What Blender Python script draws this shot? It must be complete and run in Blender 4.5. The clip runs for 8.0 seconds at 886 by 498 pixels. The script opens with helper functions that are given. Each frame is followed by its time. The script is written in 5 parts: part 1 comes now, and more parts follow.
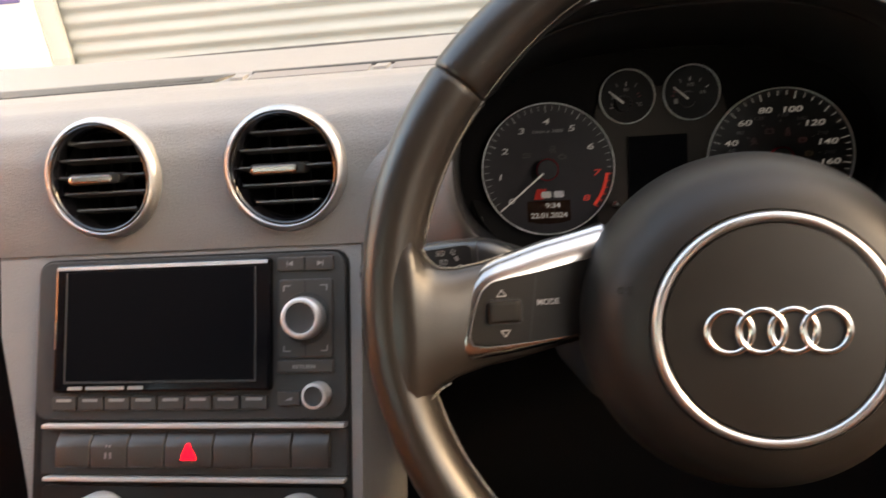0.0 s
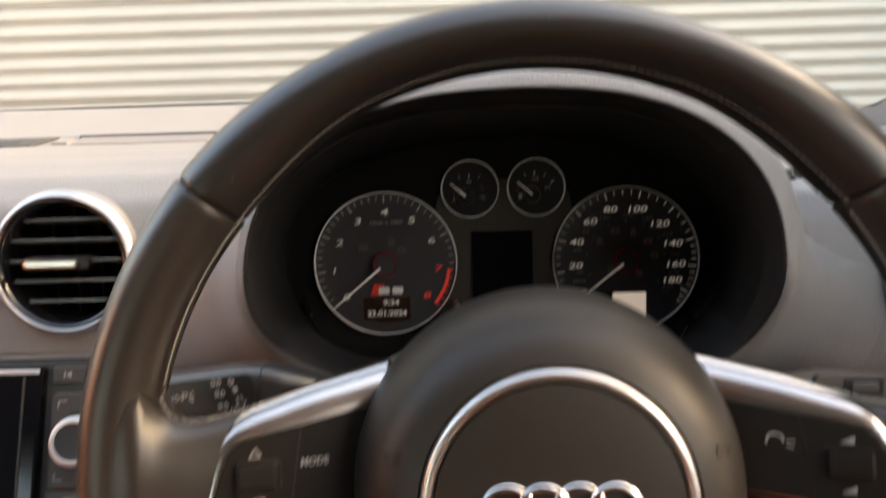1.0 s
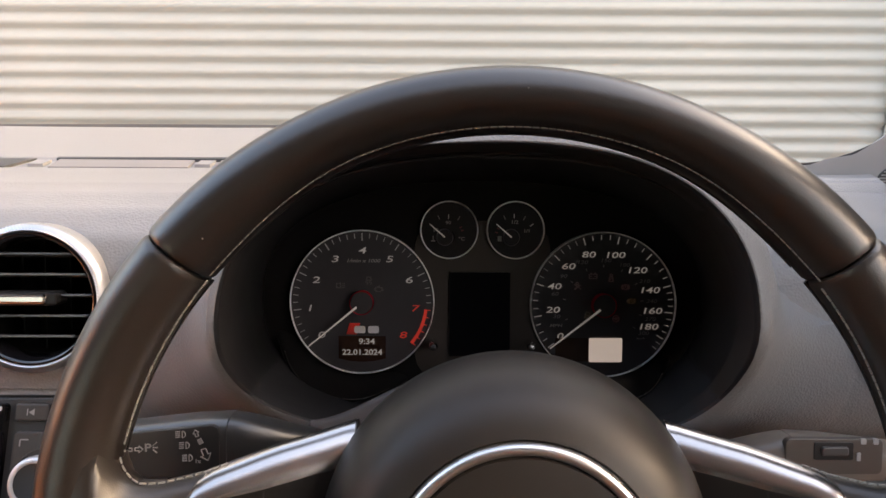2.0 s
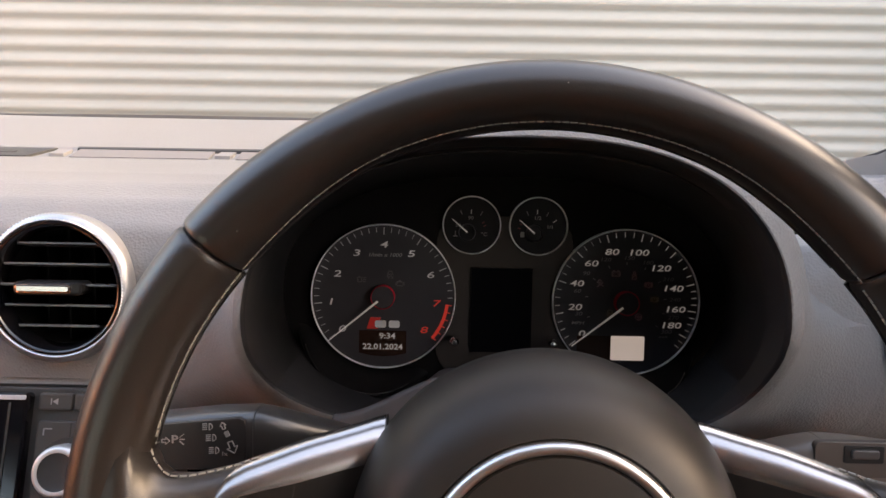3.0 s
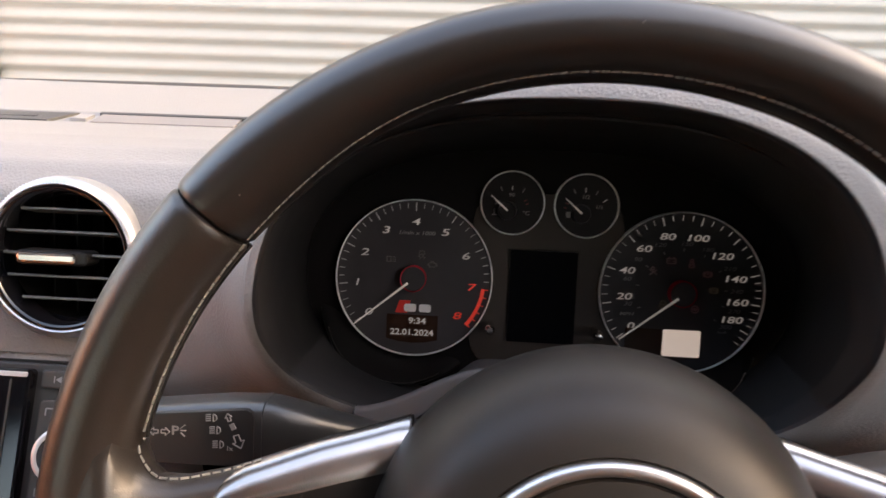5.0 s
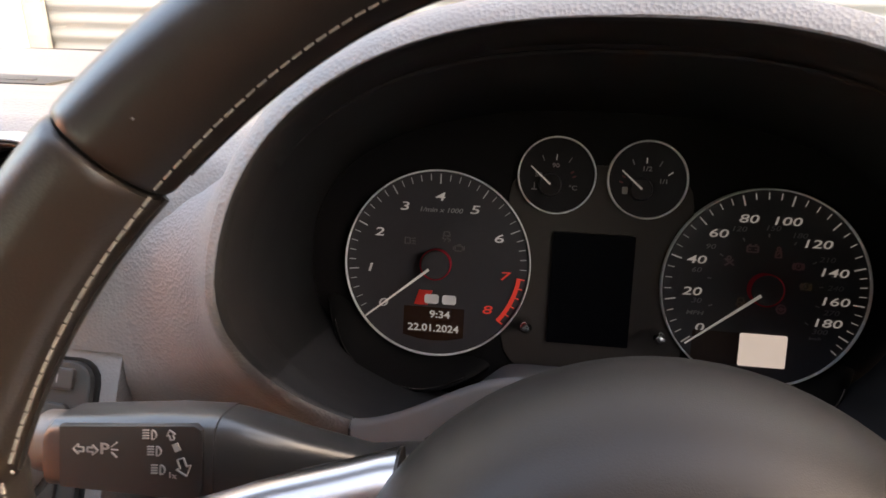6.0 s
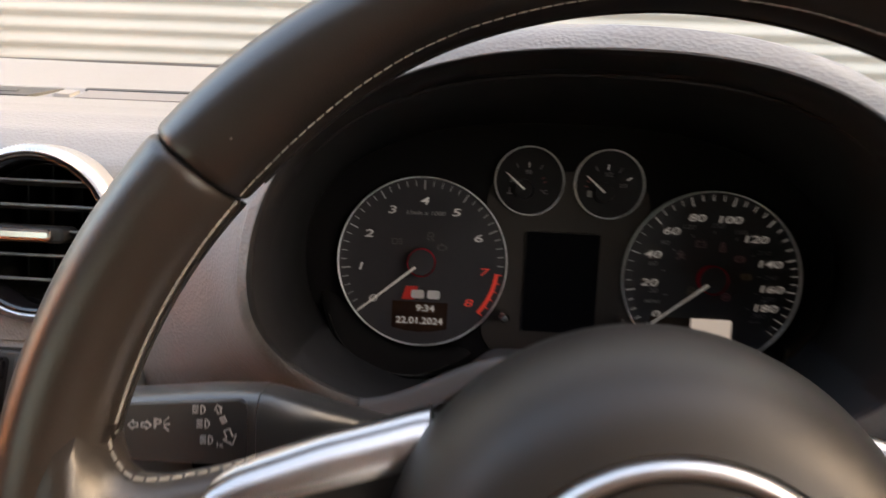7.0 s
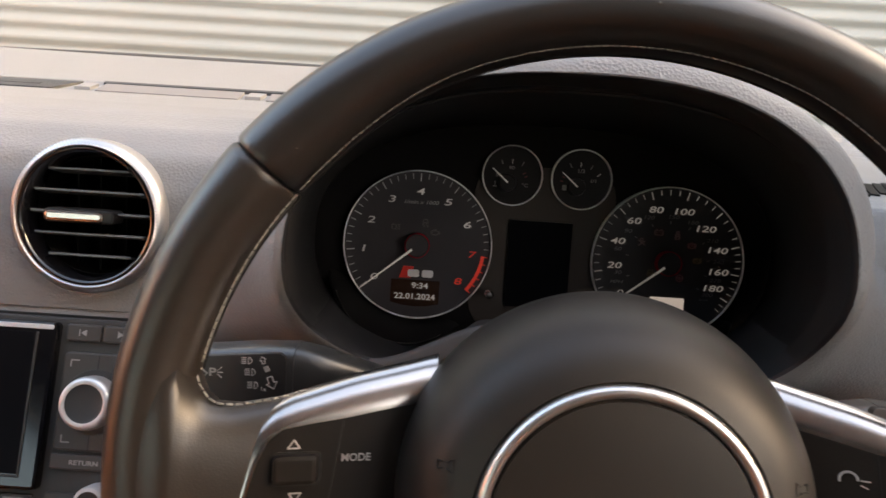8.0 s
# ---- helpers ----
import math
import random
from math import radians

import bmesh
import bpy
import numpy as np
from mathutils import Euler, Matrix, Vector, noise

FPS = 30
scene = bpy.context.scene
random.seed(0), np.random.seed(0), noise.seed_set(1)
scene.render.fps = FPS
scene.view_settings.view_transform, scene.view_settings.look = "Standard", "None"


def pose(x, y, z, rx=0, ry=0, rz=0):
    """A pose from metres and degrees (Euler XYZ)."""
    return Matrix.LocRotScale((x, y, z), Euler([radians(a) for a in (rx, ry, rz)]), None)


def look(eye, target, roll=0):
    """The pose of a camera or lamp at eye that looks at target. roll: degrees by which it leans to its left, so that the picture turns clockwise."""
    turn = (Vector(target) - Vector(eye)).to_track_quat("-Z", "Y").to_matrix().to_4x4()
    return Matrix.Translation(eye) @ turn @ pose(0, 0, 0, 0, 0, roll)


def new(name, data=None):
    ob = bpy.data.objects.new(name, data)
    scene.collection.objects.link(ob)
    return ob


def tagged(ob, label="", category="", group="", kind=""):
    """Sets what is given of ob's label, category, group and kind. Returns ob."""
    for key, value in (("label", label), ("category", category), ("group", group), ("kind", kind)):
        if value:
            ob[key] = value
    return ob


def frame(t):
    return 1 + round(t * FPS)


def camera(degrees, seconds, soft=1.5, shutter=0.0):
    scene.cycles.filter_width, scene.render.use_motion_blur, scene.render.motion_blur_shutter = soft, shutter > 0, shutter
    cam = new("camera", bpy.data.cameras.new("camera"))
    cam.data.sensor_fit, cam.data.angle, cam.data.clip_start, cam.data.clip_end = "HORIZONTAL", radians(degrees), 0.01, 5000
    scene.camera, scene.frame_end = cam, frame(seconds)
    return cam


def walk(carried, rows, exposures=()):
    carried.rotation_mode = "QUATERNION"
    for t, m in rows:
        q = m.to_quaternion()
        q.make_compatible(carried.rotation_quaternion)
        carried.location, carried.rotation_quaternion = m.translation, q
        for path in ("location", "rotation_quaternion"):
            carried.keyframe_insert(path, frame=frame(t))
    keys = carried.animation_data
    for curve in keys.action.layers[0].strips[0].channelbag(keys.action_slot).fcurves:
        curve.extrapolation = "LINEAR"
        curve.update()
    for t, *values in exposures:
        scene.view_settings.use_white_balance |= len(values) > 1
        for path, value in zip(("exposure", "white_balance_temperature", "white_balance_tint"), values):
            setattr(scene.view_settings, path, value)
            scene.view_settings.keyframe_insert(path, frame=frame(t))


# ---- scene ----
# The interior is laid out in the leaning frame of the instruments: u to the right, v up the dial faces, w towards the driver.
CAR = Matrix.Translation((0, 0, 0.95)) @ Matrix.Rotation(radians(-16), 4, "X")


def leaning(a, x, y, z):
    """A frame whose face leans back by a further a degrees, with its origin at (x, y, z) of the instruments."""
    s, c = math.sin(radians(a)), math.cos(radians(a))
    return CAR @ Matrix(((1, 0, 0, x), (0, s, -c, y), (0, c, s, z), (0, 0, 0, 1)))


cam = camera(66.0, 8.0, shutter=0.5)
PATH = [
    (0, (-0.008, -0.58, 0.019), (-0.292, 1.379, -0.259), -3.5),
    (0.1, (-0.003, -0.58, 0.02), (-0.268, 1.381, -0.248), -3.7),
    (0.2, (0.0, -0.571, 0.015), (-0.238, 1.397, -0.259), -3.9),
    (0.3, (0.004, -0.562, 0.014), (-0.2, 1.412, -0.25), -3.5),
    (0.5, (0.01, -0.559, 0.025), (-0.144, 1.423, -0.204), -3.3),
    (0.7, (0.028, -0.543, 0.037), (-0.072, 1.444, -0.151), -2.1),
    (0.8, (0.039, -0.53, 0.033), (-0.03, 1.459, -0.137), -1.8),
    (1, (0.054, -0.52, 0.05), (0.017, 1.474, -0.103), -1.6),
    (1.2, (0.056, -0.514, 0.073), (0.039, 1.483, -0.049), -1.1),
    (2.3, (0.059, -0.519, 0.066), (0.066, 1.478, -0.047), 0.5),
    (2.5, (0.056, -0.521, 0.063), (0.056, 1.476, -0.053), 0.6),
    (2.8, (0.047, -0.511, 0.065), (0.049, 1.485, -0.058), 1.2),
    (3, (0.048, -0.513, 0.07), (0.035, 1.483, -0.059), 1.0),
    (3.5, (0.052, -0.506, 0.069), (0.023, 1.49, -0.065), 1.2),
    (4, (0.055, -0.495, 0.069), (0.002, 1.499, -0.079), 1.5),
    (4.5, (0.05, -0.4895, 0.07), (-0.025, 1.5035, -0.094), 1.9),
    (5, (0.046, -0.47, 0.064), (-0.066, 1.521, -0.117), 2.4),
    (5.2, (0.04, -0.452, 0.059), (-0.093, 1.538, -0.125), 2.6),
    (6.3, (0.056, -0.386, 0.044), (-0.211, 1.593, -0.173), 3.1),
    (6.5, (0.05, -0.395, 0.037), (-0.171, 1.589, -0.184), 3.0),
    (6.7, (0.042, -0.407, 0.038), (-0.139, 1.579, -0.157), 2.3),
    (6.9, (0.044, -0.424, 0.055), (-0.115, 1.564, -0.167), 3.0),
    (7, (0.035, -0.436, 0.049), (-0.064, 1.553, -0.133), 2.7),
    (7.2, (0.034, -0.465, 0.05), (-0.021, 1.524, -0.157), 2.8),
    (7.5, (0.043, -0.5, 0.05), (0.007, 1.488, -0.166), 3.0),
    (8, (0.026, -0.499, 0.053), (-0.002, 1.49, -0.165), 3.6),
]
walk(cam, [(t, CAR @ look(eye, target, roll)) for t, eye, target, roll in PATH], [(0.0, 4.15, 8200, 14), (1.2, 4.05, 8200, 14), (2.3, 3.90, 7650, 20), (5.2, 4.18, 7650, 20), (6.3, 4.45, 7850, 18), (6.6, 4.4, 7850, 18), (7.0, 4.1, 7850, 16), (8.0, 3.9, 7850, 16)])

# ---- light ----
world = bpy.data.worlds.new("sky")
scene.world = world
world.use_nodes = True
wn = world.node_tree.nodes
sky = wn.new("ShaderNodeTexSky")
sky.sky_type, sky.sun_disc = "NISHITA", False
sky.sun_elevation, sky.sun_rotation = radians(15), radians(86)
sky.air_density, sky.dust_density, sky.ozone_density = 1.0, 5.0, 0.6
wn["Background"].inputs["Strength"].default_value = 0.15
world.node_tree.links.new(sky.outputs[0], wn["Background"].inputs["Color"])
sun = new("sun", bpy.data.lights.new("sun", "SUN"))
sun.data.energy, sun.data.angle, sun.data.color = 2.8, radians(0.6), (1.0, 0.88, 0.76)
sun.matrix_basis = look((0, 0, 8), (-20.0, -1.5, 2.64))


# ---- materials ----
def material(name, colour, rough=0.5, metal=0.0, grain=0.0, size=600, vary=0.0, vsize=30, coat=0.0, glow=None, power=0.0, spec=0.5, cells=False):
    m = bpy.data.materials.new(name)
    m.use_nodes = True
    nt = m.node_tree
    b = nt.nodes["Principled BSDF"]
    b.inputs["Base Color"].default_value = (*colour, 1)
    b.inputs["Roughness"].default_value = rough
    b.inputs["Metallic"].default_value = metal
    b.inputs["Coat Weight"].default_value = coat
    b.inputs["Coat Roughness"].default_value = 0.08
    b.inputs["Specular IOR Level"].default_value = spec
    if glow:
        b.inputs["Emission Color"].default_value = (*glow, 1)
        b.inputs["Emission Strength"].default_value = power
    if grain or vary:
        tc = nt.nodes.new("ShaderNodeTexCoord")
    if grain:
        if cells:
            tex = nt.nodes.new("ShaderNodeTexVoronoi")
            tex.inputs["Scale"].default_value = size
            out = tex.outputs["Distance"]
        else:
            tex = nt.nodes.new("ShaderNodeTexNoise")
            tex.inputs["Scale"].default_value, tex.inputs["Detail"].default_value = size, 4
            out = tex.outputs["Fac"]
        nt.links.new(tc.outputs["Object"], tex.inputs["Vector"])
        bump = nt.nodes.new("ShaderNodeBump")
        bump.inputs["Strength"].default_value, bump.inputs["Distance"].default_value = grain, 0.001
        nt.links.new(out, bump.inputs["Height"])
        nt.links.new(bump.outputs[0], b.inputs["Normal"])
    if vary:
        mix = nt.nodes.new("ShaderNodeMixRGB")
        mix.blend_type = "MULTIPLY"
        mix.inputs["Fac"].default_value = 1.0
        mix.inputs["Color1"].default_value = (*colour, 1)
        ramp = nt.nodes.new("ShaderNodeValToRGB")
        ramp.color_ramp.elements[0].position, ramp.color_ramp.elements[1].position = 0.3, 0.7
        lo = 1 - vary
        ramp.color_ramp.elements[0].color, ramp.color_ramp.elements[1].color = (lo, lo, lo, 1), (1, 1, 1, 1)
        big = nt.nodes.new("ShaderNodeTexNoise")
        big.inputs["Scale"].default_value, big.inputs["Detail"].default_value = vsize, 5
        nt.links.new(tc.outputs["Object"], big.inputs["Vector"])
        nt.links.new(big.outputs["Fac"], ramp.inputs["Fac"])
        nt.links.new(ramp.outputs["Color"], mix.inputs["Color2"])
        nt.links.new(mix.outputs[0], b.inputs["Base Color"])
        rr = nt.nodes.new("ShaderNodeMapRange")
        rr.inputs["To Min"].default_value, rr.inputs["To Max"].default_value = max(rough - 0.4 * vary, 0.02), min(rough + 0.4 * vary, 1)
        nt.links.new(big.outputs["Fac"], rr.inputs["Value"])
        nt.links.new(rr.outputs[0], b.inputs["Roughness"])
    return m


DASH = material("soft_touch_dash", (0.180, 0.176, 0.174), 0.50, grain=0.32, size=620, vary=0.10, vsize=18, cells=True)
# One shroud plastic in two tones: shade above and light below are painted in.
HOODSHADE = material("shroud_plastic_shaded", (0.0165, 0.016, 0.0165), 0.42, spec=0.35, grain=0.06, size=1500, vary=0.15)
HOODLIT = material("shroud_plastic_lit", (0.034, 0.034, 0.036), 0.55, spec=0.3, grain=0.06, size=1500, vary=0.15)
TRIM = material("dark_grey_plastic", (0.031, 0.030, 0.029), 0.45, spec=0.4, grain=0.15, size=1800, vary=0.15)
KEY = material("key_plastic", (0.041, 0.036, 0.033), 0.40, spec=0.4, grain=0.08, size=1500)
BLACK = material("black_plastic", (0.010, 0.0095, 0.0095), 0.40, spec=0.25, grain=0.05, size=1500)
GLOSS = material("gloss_black", (0.004, 0.004, 0.005), 0.10, spec=0.35)
PIANO = material("piano_black", (0.004, 0.004, 0.005), 0.07, spec=0.7)
LEATHER = material("black_leather", (0.0125, 0.0098, 0.0082), 0.35, spec=0.65, grain=0.03, size=1500, vary=0.08, vsize=14, cells=True)
WORN = material("worn_leather", (0.0165, 0.0125, 0.0100), 0.36, spec=0.6, grain=0.05, size=1400, vary=0.10, vsize=16, cells=True)
PAD = material("airbag_plastic", (0.0165, 0.0130, 0.0106), 0.45, spec=0.34, grain=0.08, size=2500, vary=0.2, vsize=25)
SILVER = material("satin_silver", (0.47, 0.44, 0.425), 0.24, metal=1.0, vary=0.03, vsize=9)
CHROME = material("chrome", (0.82, 0.80, 0.78), 0.16, metal=1.0, vary=0.03, vsize=20)
SATINCHROME = material("satin_chrome", (0.64, 0.62, 0.61), 0.30, metal=0.95, vary=0.04, vsize=9)
BRUSHED = material("brushed_aluminium", (0.68, 0.66, 0.65), 0.42, metal=0.7, grain=0.1, size=700, vary=0.12, vsize=50)
KNURL = material("knurled_aluminium", (0.50, 0.49, 0.485), 0.34, metal=0.8, grain=0.1, size=900, vary=0.12, vsize=50)
THREAD = material("pale_thread", (0.21, 0.20, 0.18), 0.8, grain=0.3, size=2500)
RINGCHROME = material("dial_ring_silver", (0.98, 0.97, 0.96), 0.16, metal=0.0, spec=1.0)
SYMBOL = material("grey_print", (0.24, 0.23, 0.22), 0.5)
# Saturated tan for unseen cabin panels, to throw orange light on the wheel.
TAN = material("tan_reflector", (0.52, 0.195, 0.090), 0.5, grain=0.15, size=500, vary=0.2, vsize=6)
THREAD2 = material("dark_thread", (0.15, 0.14, 0.125), 0.8, grain=0.3, size=2500)
DIAL = material("dial_black", (0.054, 0.050, 0.053), 0.36, spec=0.15, vary=0.1)
GAUGEFACE = material("gauge_black", (0.018, 0.016, 0.017), 0.36, spec=0.15, vary=0.1)
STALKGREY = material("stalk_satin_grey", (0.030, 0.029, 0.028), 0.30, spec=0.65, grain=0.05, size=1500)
STALKBLACK = material("stalk_black", (0.020, 0.019, 0.019), 0.34, spec=0.5, grain=0.04, size=1500)
SWITCHPLATE = material("switch_plate", (0.0105, 0.0086, 0.0075), 0.42, spec=0.15, grain=0.05, size=1500)
# Brown tone for the light that reaches the middle of the black plate.
PLATELIT = material("cluster_plate_lit", (0.050, 0.041, 0.036), 0.5, spec=0.12, grain=0.05, size=1500)
PLATEBLACK = material("cluster_black", (0.010, 0.009, 0.009), 0.6, spec=0.06, grain=0.05, size=1500)
# Warm light on the wiper stalk is put into these two colours.
INSETWARM = material("stalk_inset_warm", (0.050, 0.036, 0.028), 0.42, grain=0.05, size=1500)
STALKWARM = material("stalk_warm_pale", (0.11, 0.085, 0.068), 0.36, grain=0.05, size=1500)
# Glow of print, ticks and needles: backlighting plus a stand-in for missing cluster light.
PRINT = material("white_print", (0.46, 0.455, 0.455), 0.5, glow=(1.0, 0.97, 0.94), power=0.009)
TICK = material("grey_tick_print", (0.36, 0.36, 0.36), 0.5, glow=(1.0, 0.97, 0.94), power=0.006)
BADGE = material("badge_print", (0.95, 0.93, 0.92), 0.3, metal=0.3)
AMBER = material("amber_telltale", (0.066, 0.060, 0.060), 0.5, glow=(1.0, 0.62, 0.03), power=0.0003)
REDTELL = material("red_telltale", (0.135, 0.115, 0.115), 0.5, glow=(1.0, 0.06, 0.05), power=0.0004)
DIM = material("unlit_symbol", (0.20, 0.19, 0.195), 0.5)
REDP = material("red_print", (0.72, 0.055, 0.035), 0.5, glow=(1.0, 0.06, 0.03), power=0.010)
BLOCK = material("red_badge", (0.70, 0.04, 0.03), 0.4)
REDDIM = material("dim_red_print", (0.13, 0.020, 0.018), 0.5)
REDRING = material("red_hub_ring", (0.50, 0.026, 0.045), 0.2)
NEEDLE = material("needle_white", (0.82, 0.79, 0.75), 0.45, glow=(1.0, 0.95, 0.9), power=0.006)
# Dark display glass; its brownish reflection is put into the base colour.
LCDOFF = material("display_brown_reflection", (0.034, 0.016, 0.010), 0.2)
# Reflection on the mileage display, put into a pale colour and a glow.
LCDREFLECT = material("display_pale_reflection", (0.92, 0.87, 0.80), 0.4, vary=0.06, glow=(1.0, 0.90, 0.82), power=0.022)
SCREEN = material("screen_glass", (0.004, 0.004, 0.005), 0.3, spec=0.02)
HAZARD = material("lit_red_symbol", (0.25, 0.003, 0.004), 0.4, glow=(1.0, 0.002, 0.012), power=0.30)
CLOCK = material("lit_digits", (0.10, 0.10, 0.10), 0.4, glow=(1.0, 0.96, 0.95), power=0.013)
VENTEDGE = material("satin_black_edge", (0.075, 0.075, 0.077), 0.25)
VENTBLACK = material("matt_vent_black", (0.004, 0.004, 0.004), 0.6, spec=0.08)
SLATGREY = material("dark_slat_plastic", (0.060, 0.059, 0.060), 0.45, spec=0.4, grain=0.05, size=1500)
SLAT = material("cream_painted_steel", (0.290, 0.274, 0.237), 0.5, grain=0.04, size=40, vary=0.10, vsize=1.2)
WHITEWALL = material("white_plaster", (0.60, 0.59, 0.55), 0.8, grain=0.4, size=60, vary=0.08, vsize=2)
STEEL = material("grey_guide_rail", (0.40, 0.40, 0.37), 0.45, metal=0.2, vary=0.12, vsize=4)
CONCRETE = material("concrete_yard", (0.26, 0.25, 0.235), 0.85, grain=0.5, size=50, vary=0.25, vsize=1.5)
SIGNBLUE = material("sign_blue", (0.05, 0.05, 0.16), 0.4, vary=0.1, vsize=8)
BRICK = material("brick_reflector", (0.45, 0.19, 0.10), 0.8, grain=0.5, size=30, vary=0.3, vsize=6)
# Unseen roof lining, made pale so it bounces fill light.
HEADLINER = material("headliner_cloth", (0.56, 0.53, 0.50), 0.95, grain=0.2, size=800, vary=0.06)
PILLAR = material("pillar_trim", (0.24, 0.23, 0.22), 0.7, grain=0.2, size=900, vary=0.06)
CLIPGREY = material("clip_plastic", (0.17, 0.165, 0.16), 0.5, grain=0.1, size=900)
STRIP = material("grey_strip", (0.14, 0.13, 0.125), 0.6, grain=0.1, size=900)
COVER = material("column_plastic", (0.105, 0.10, 0.10), 0.5, spec=0.35, grain=0.1, size=1500, vary=0.1)
# Near-black tone shared by floor, bulkhead, knee panel, lower front and vent barrels.
NEARBLACK = material("near_black_matt", (0.004, 0.004, 0.004), 0.95, spec=0.1, grain=0.6, size=900)
GLASS = bpy.data.materials.new("windscreen_glass")
GLASS.use_nodes = True
gn = GLASS.node_tree.nodes
gn.clear()
go, gm, gt, gg, gf, gp, gs = (gn.new(k) for k in ("ShaderNodeOutputMaterial", "ShaderNodeMixShader", "ShaderNodeBsdfTransparent", "ShaderNodeBsdfGlossy", "ShaderNodeLayerWeight", "ShaderNodeMath", "ShaderNodeMath"))
gt.inputs[0].default_value, gg.inputs["Roughness"].default_value = (0.94, 0.96, 0.95, 1), 0.02
gp.operation, gp.inputs[1].default_value = "POWER", 5.0
gs.operation, gs.inputs[1].default_value, gs.inputs[2].default_value = "MULTIPLY_ADD", 0.6, 0.04
for a, b in ((gf.outputs["Facing"], gp.inputs[0]), (gp.outputs[0], gs.inputs[0]), (gs.outputs[0], gm.inputs[0]), (gt.outputs[0], gm.inputs[1]), (gg.outputs[0], gm.inputs[2]), (gm.outputs[0], go.inputs[0])):
    GLASS.node_tree.links.new(a, b)

# ---- building helpers ----
ORIGIN = {}


def thing(name, label, category, matrix, at=(0, 0, 0), group="", kind=""):
    ob = new(name)
    ob.empty_display_size = 0.02
    ob.matrix_basis = matrix @ Matrix.Translation(at)
    ORIGIN[ob.name] = Vector(at)
    return tagged(ob, label, category, group, kind)


def part(name, bm, mat, parent, label="", smooth=True, sharp=35):
    off = ORIGIN[parent.name]
    for v in bm.verts:
        v.co -= off
    me = bpy.data.meshes.new(name)
    bmesh.ops.recalc_face_normals(bm, faces=bm.faces)
    for f in bm.faces:
        f.smooth = smooth and len(f.verts) < 5
    if smooth:
        lim = radians(sharp)
        for e in bm.edges:
            if len(e.link_faces) == 2 and e.calc_face_angle(0) > lim:
                e.smooth = False
    bm.to_mesh(me)
    bm.free()
    me.materials.append(mat)
    ob = new(name, me)
    ob.parent = parent
    ORIGIN[ob.name] = off
    if label:
        ob["label"] = label
    return ob


def each(name, pieces, mat, parent, label=""):
    """One part for each bmesh of a row of alike pieces."""
    for bm in pieces:
        part(name, bm, mat, parent, label, smooth=False)


def loft(rings, closed=True, caps=False, bm=None):
    """A skin over rings of equally many points."""
    bm = bm or bmesh.new()
    rows = [[bm.verts.new(p) for p in r] for r in rings]
    n = len(rows[0])
    for a, b in zip(rows, rows[1:]):
        for i in range(n if closed else n - 1):
            j = (i + 1) % n
            bm.faces.new((a[i], a[j], b[j], b[i]))
    if caps:
        bm.faces.new(rows[0])
        bm.faces.new(rows[-1])
    return bm


def lathe(profile, u=0.0, v=0.0, segs=64, start=0.0, end=360.0, knurl=None, bm=None):
    """Turns (radius, w) points about an axis along w at (u, v)."""
    full = end - start >= 359.9
    count = segs if full else segs + 1
    rings = []
    for k, (r, w) in enumerate(profile):
        ring = []
        for i in range(count):
            t = radians(start + (end - start) * i / segs)
            bump = (i + k) % 2 if knurl and k in knurl[0] else 0
            rr = r + (knurl[1] * bump if bump else 0)
            ring.append((u + rr * math.cos(t), v + rr * math.sin(t), w + (knurl[1] * bump if bump else 0)))
        rings.append(ring)
    return loft(rings, full, False, bm)


def prism(pts, w0, w1, bevel=0.0, steps=2, bm=None):
    """A polygon in (u, v) raised from w0 to w1, its front edge rounded."""
    own = bmesh.new()
    lo = [own.verts.new((x, y, w0)) for x, y in pts]
    hi = [own.verts.new((x, y, w1)) for x, y in pts]
    own.faces.new(lo[::-1])
    top = own.faces.new(hi)
    for i in range(len(pts)):
        j = (i + 1) % len(pts)
        own.faces.new((lo[i], lo[j], hi[j], hi[i]))
    if bevel:
        bmesh.ops.bevel(own, geom=list(top.edges), offset=bevel, segments=steps, affect="EDGES", profile=0.6)
    if bm is None:
        return own
    return merge(bm, own)


def merge(bm, other):
    me = bpy.data.meshes.new("tmp")
    other.to_mesh(me)
    other.free()
    bm.from_mesh(me)
    bpy.data.meshes.remove(me)
    return bm


def rounded(u0, u1, v0, v1, r=0.002, n=4):
    pts = []
    for cx, cy, a in ((u1 - r, v1 - r, 0), (u0 + r, v1 - r, 90), (u0 + r, v0 + r, 180), (u1 - r, v0 + r, 270)):
        for i in range(n + 1):
            t = radians(a + 90 * i / n)
            pts.append((cx + r * math.cos(t), cy + r * math.sin(t)))
    return pts


def plate(u0, u1, v0, v1, w0, w1, r=0.002, bevel=0.0006, bm=None):
    return prism(rounded(u0, u1, v0, v1, r), w0, w1, bevel, bm=bm)


def stroke(bm, a, b, wide, w0, w1, wide_end=None):
    """A flat bar from a to b in (u, v)."""
    a, b = Vector(a), Vector(b)
    d = (b - a).normalized()
    n = Vector((-d.y, d.x))
    h, k = wide / 2, (wide_end if wide_end is not None else wide) / 2
    return prism([a - n * h, b - n * k, b + n * k, a + n * h], w0, w1, bm=bm)


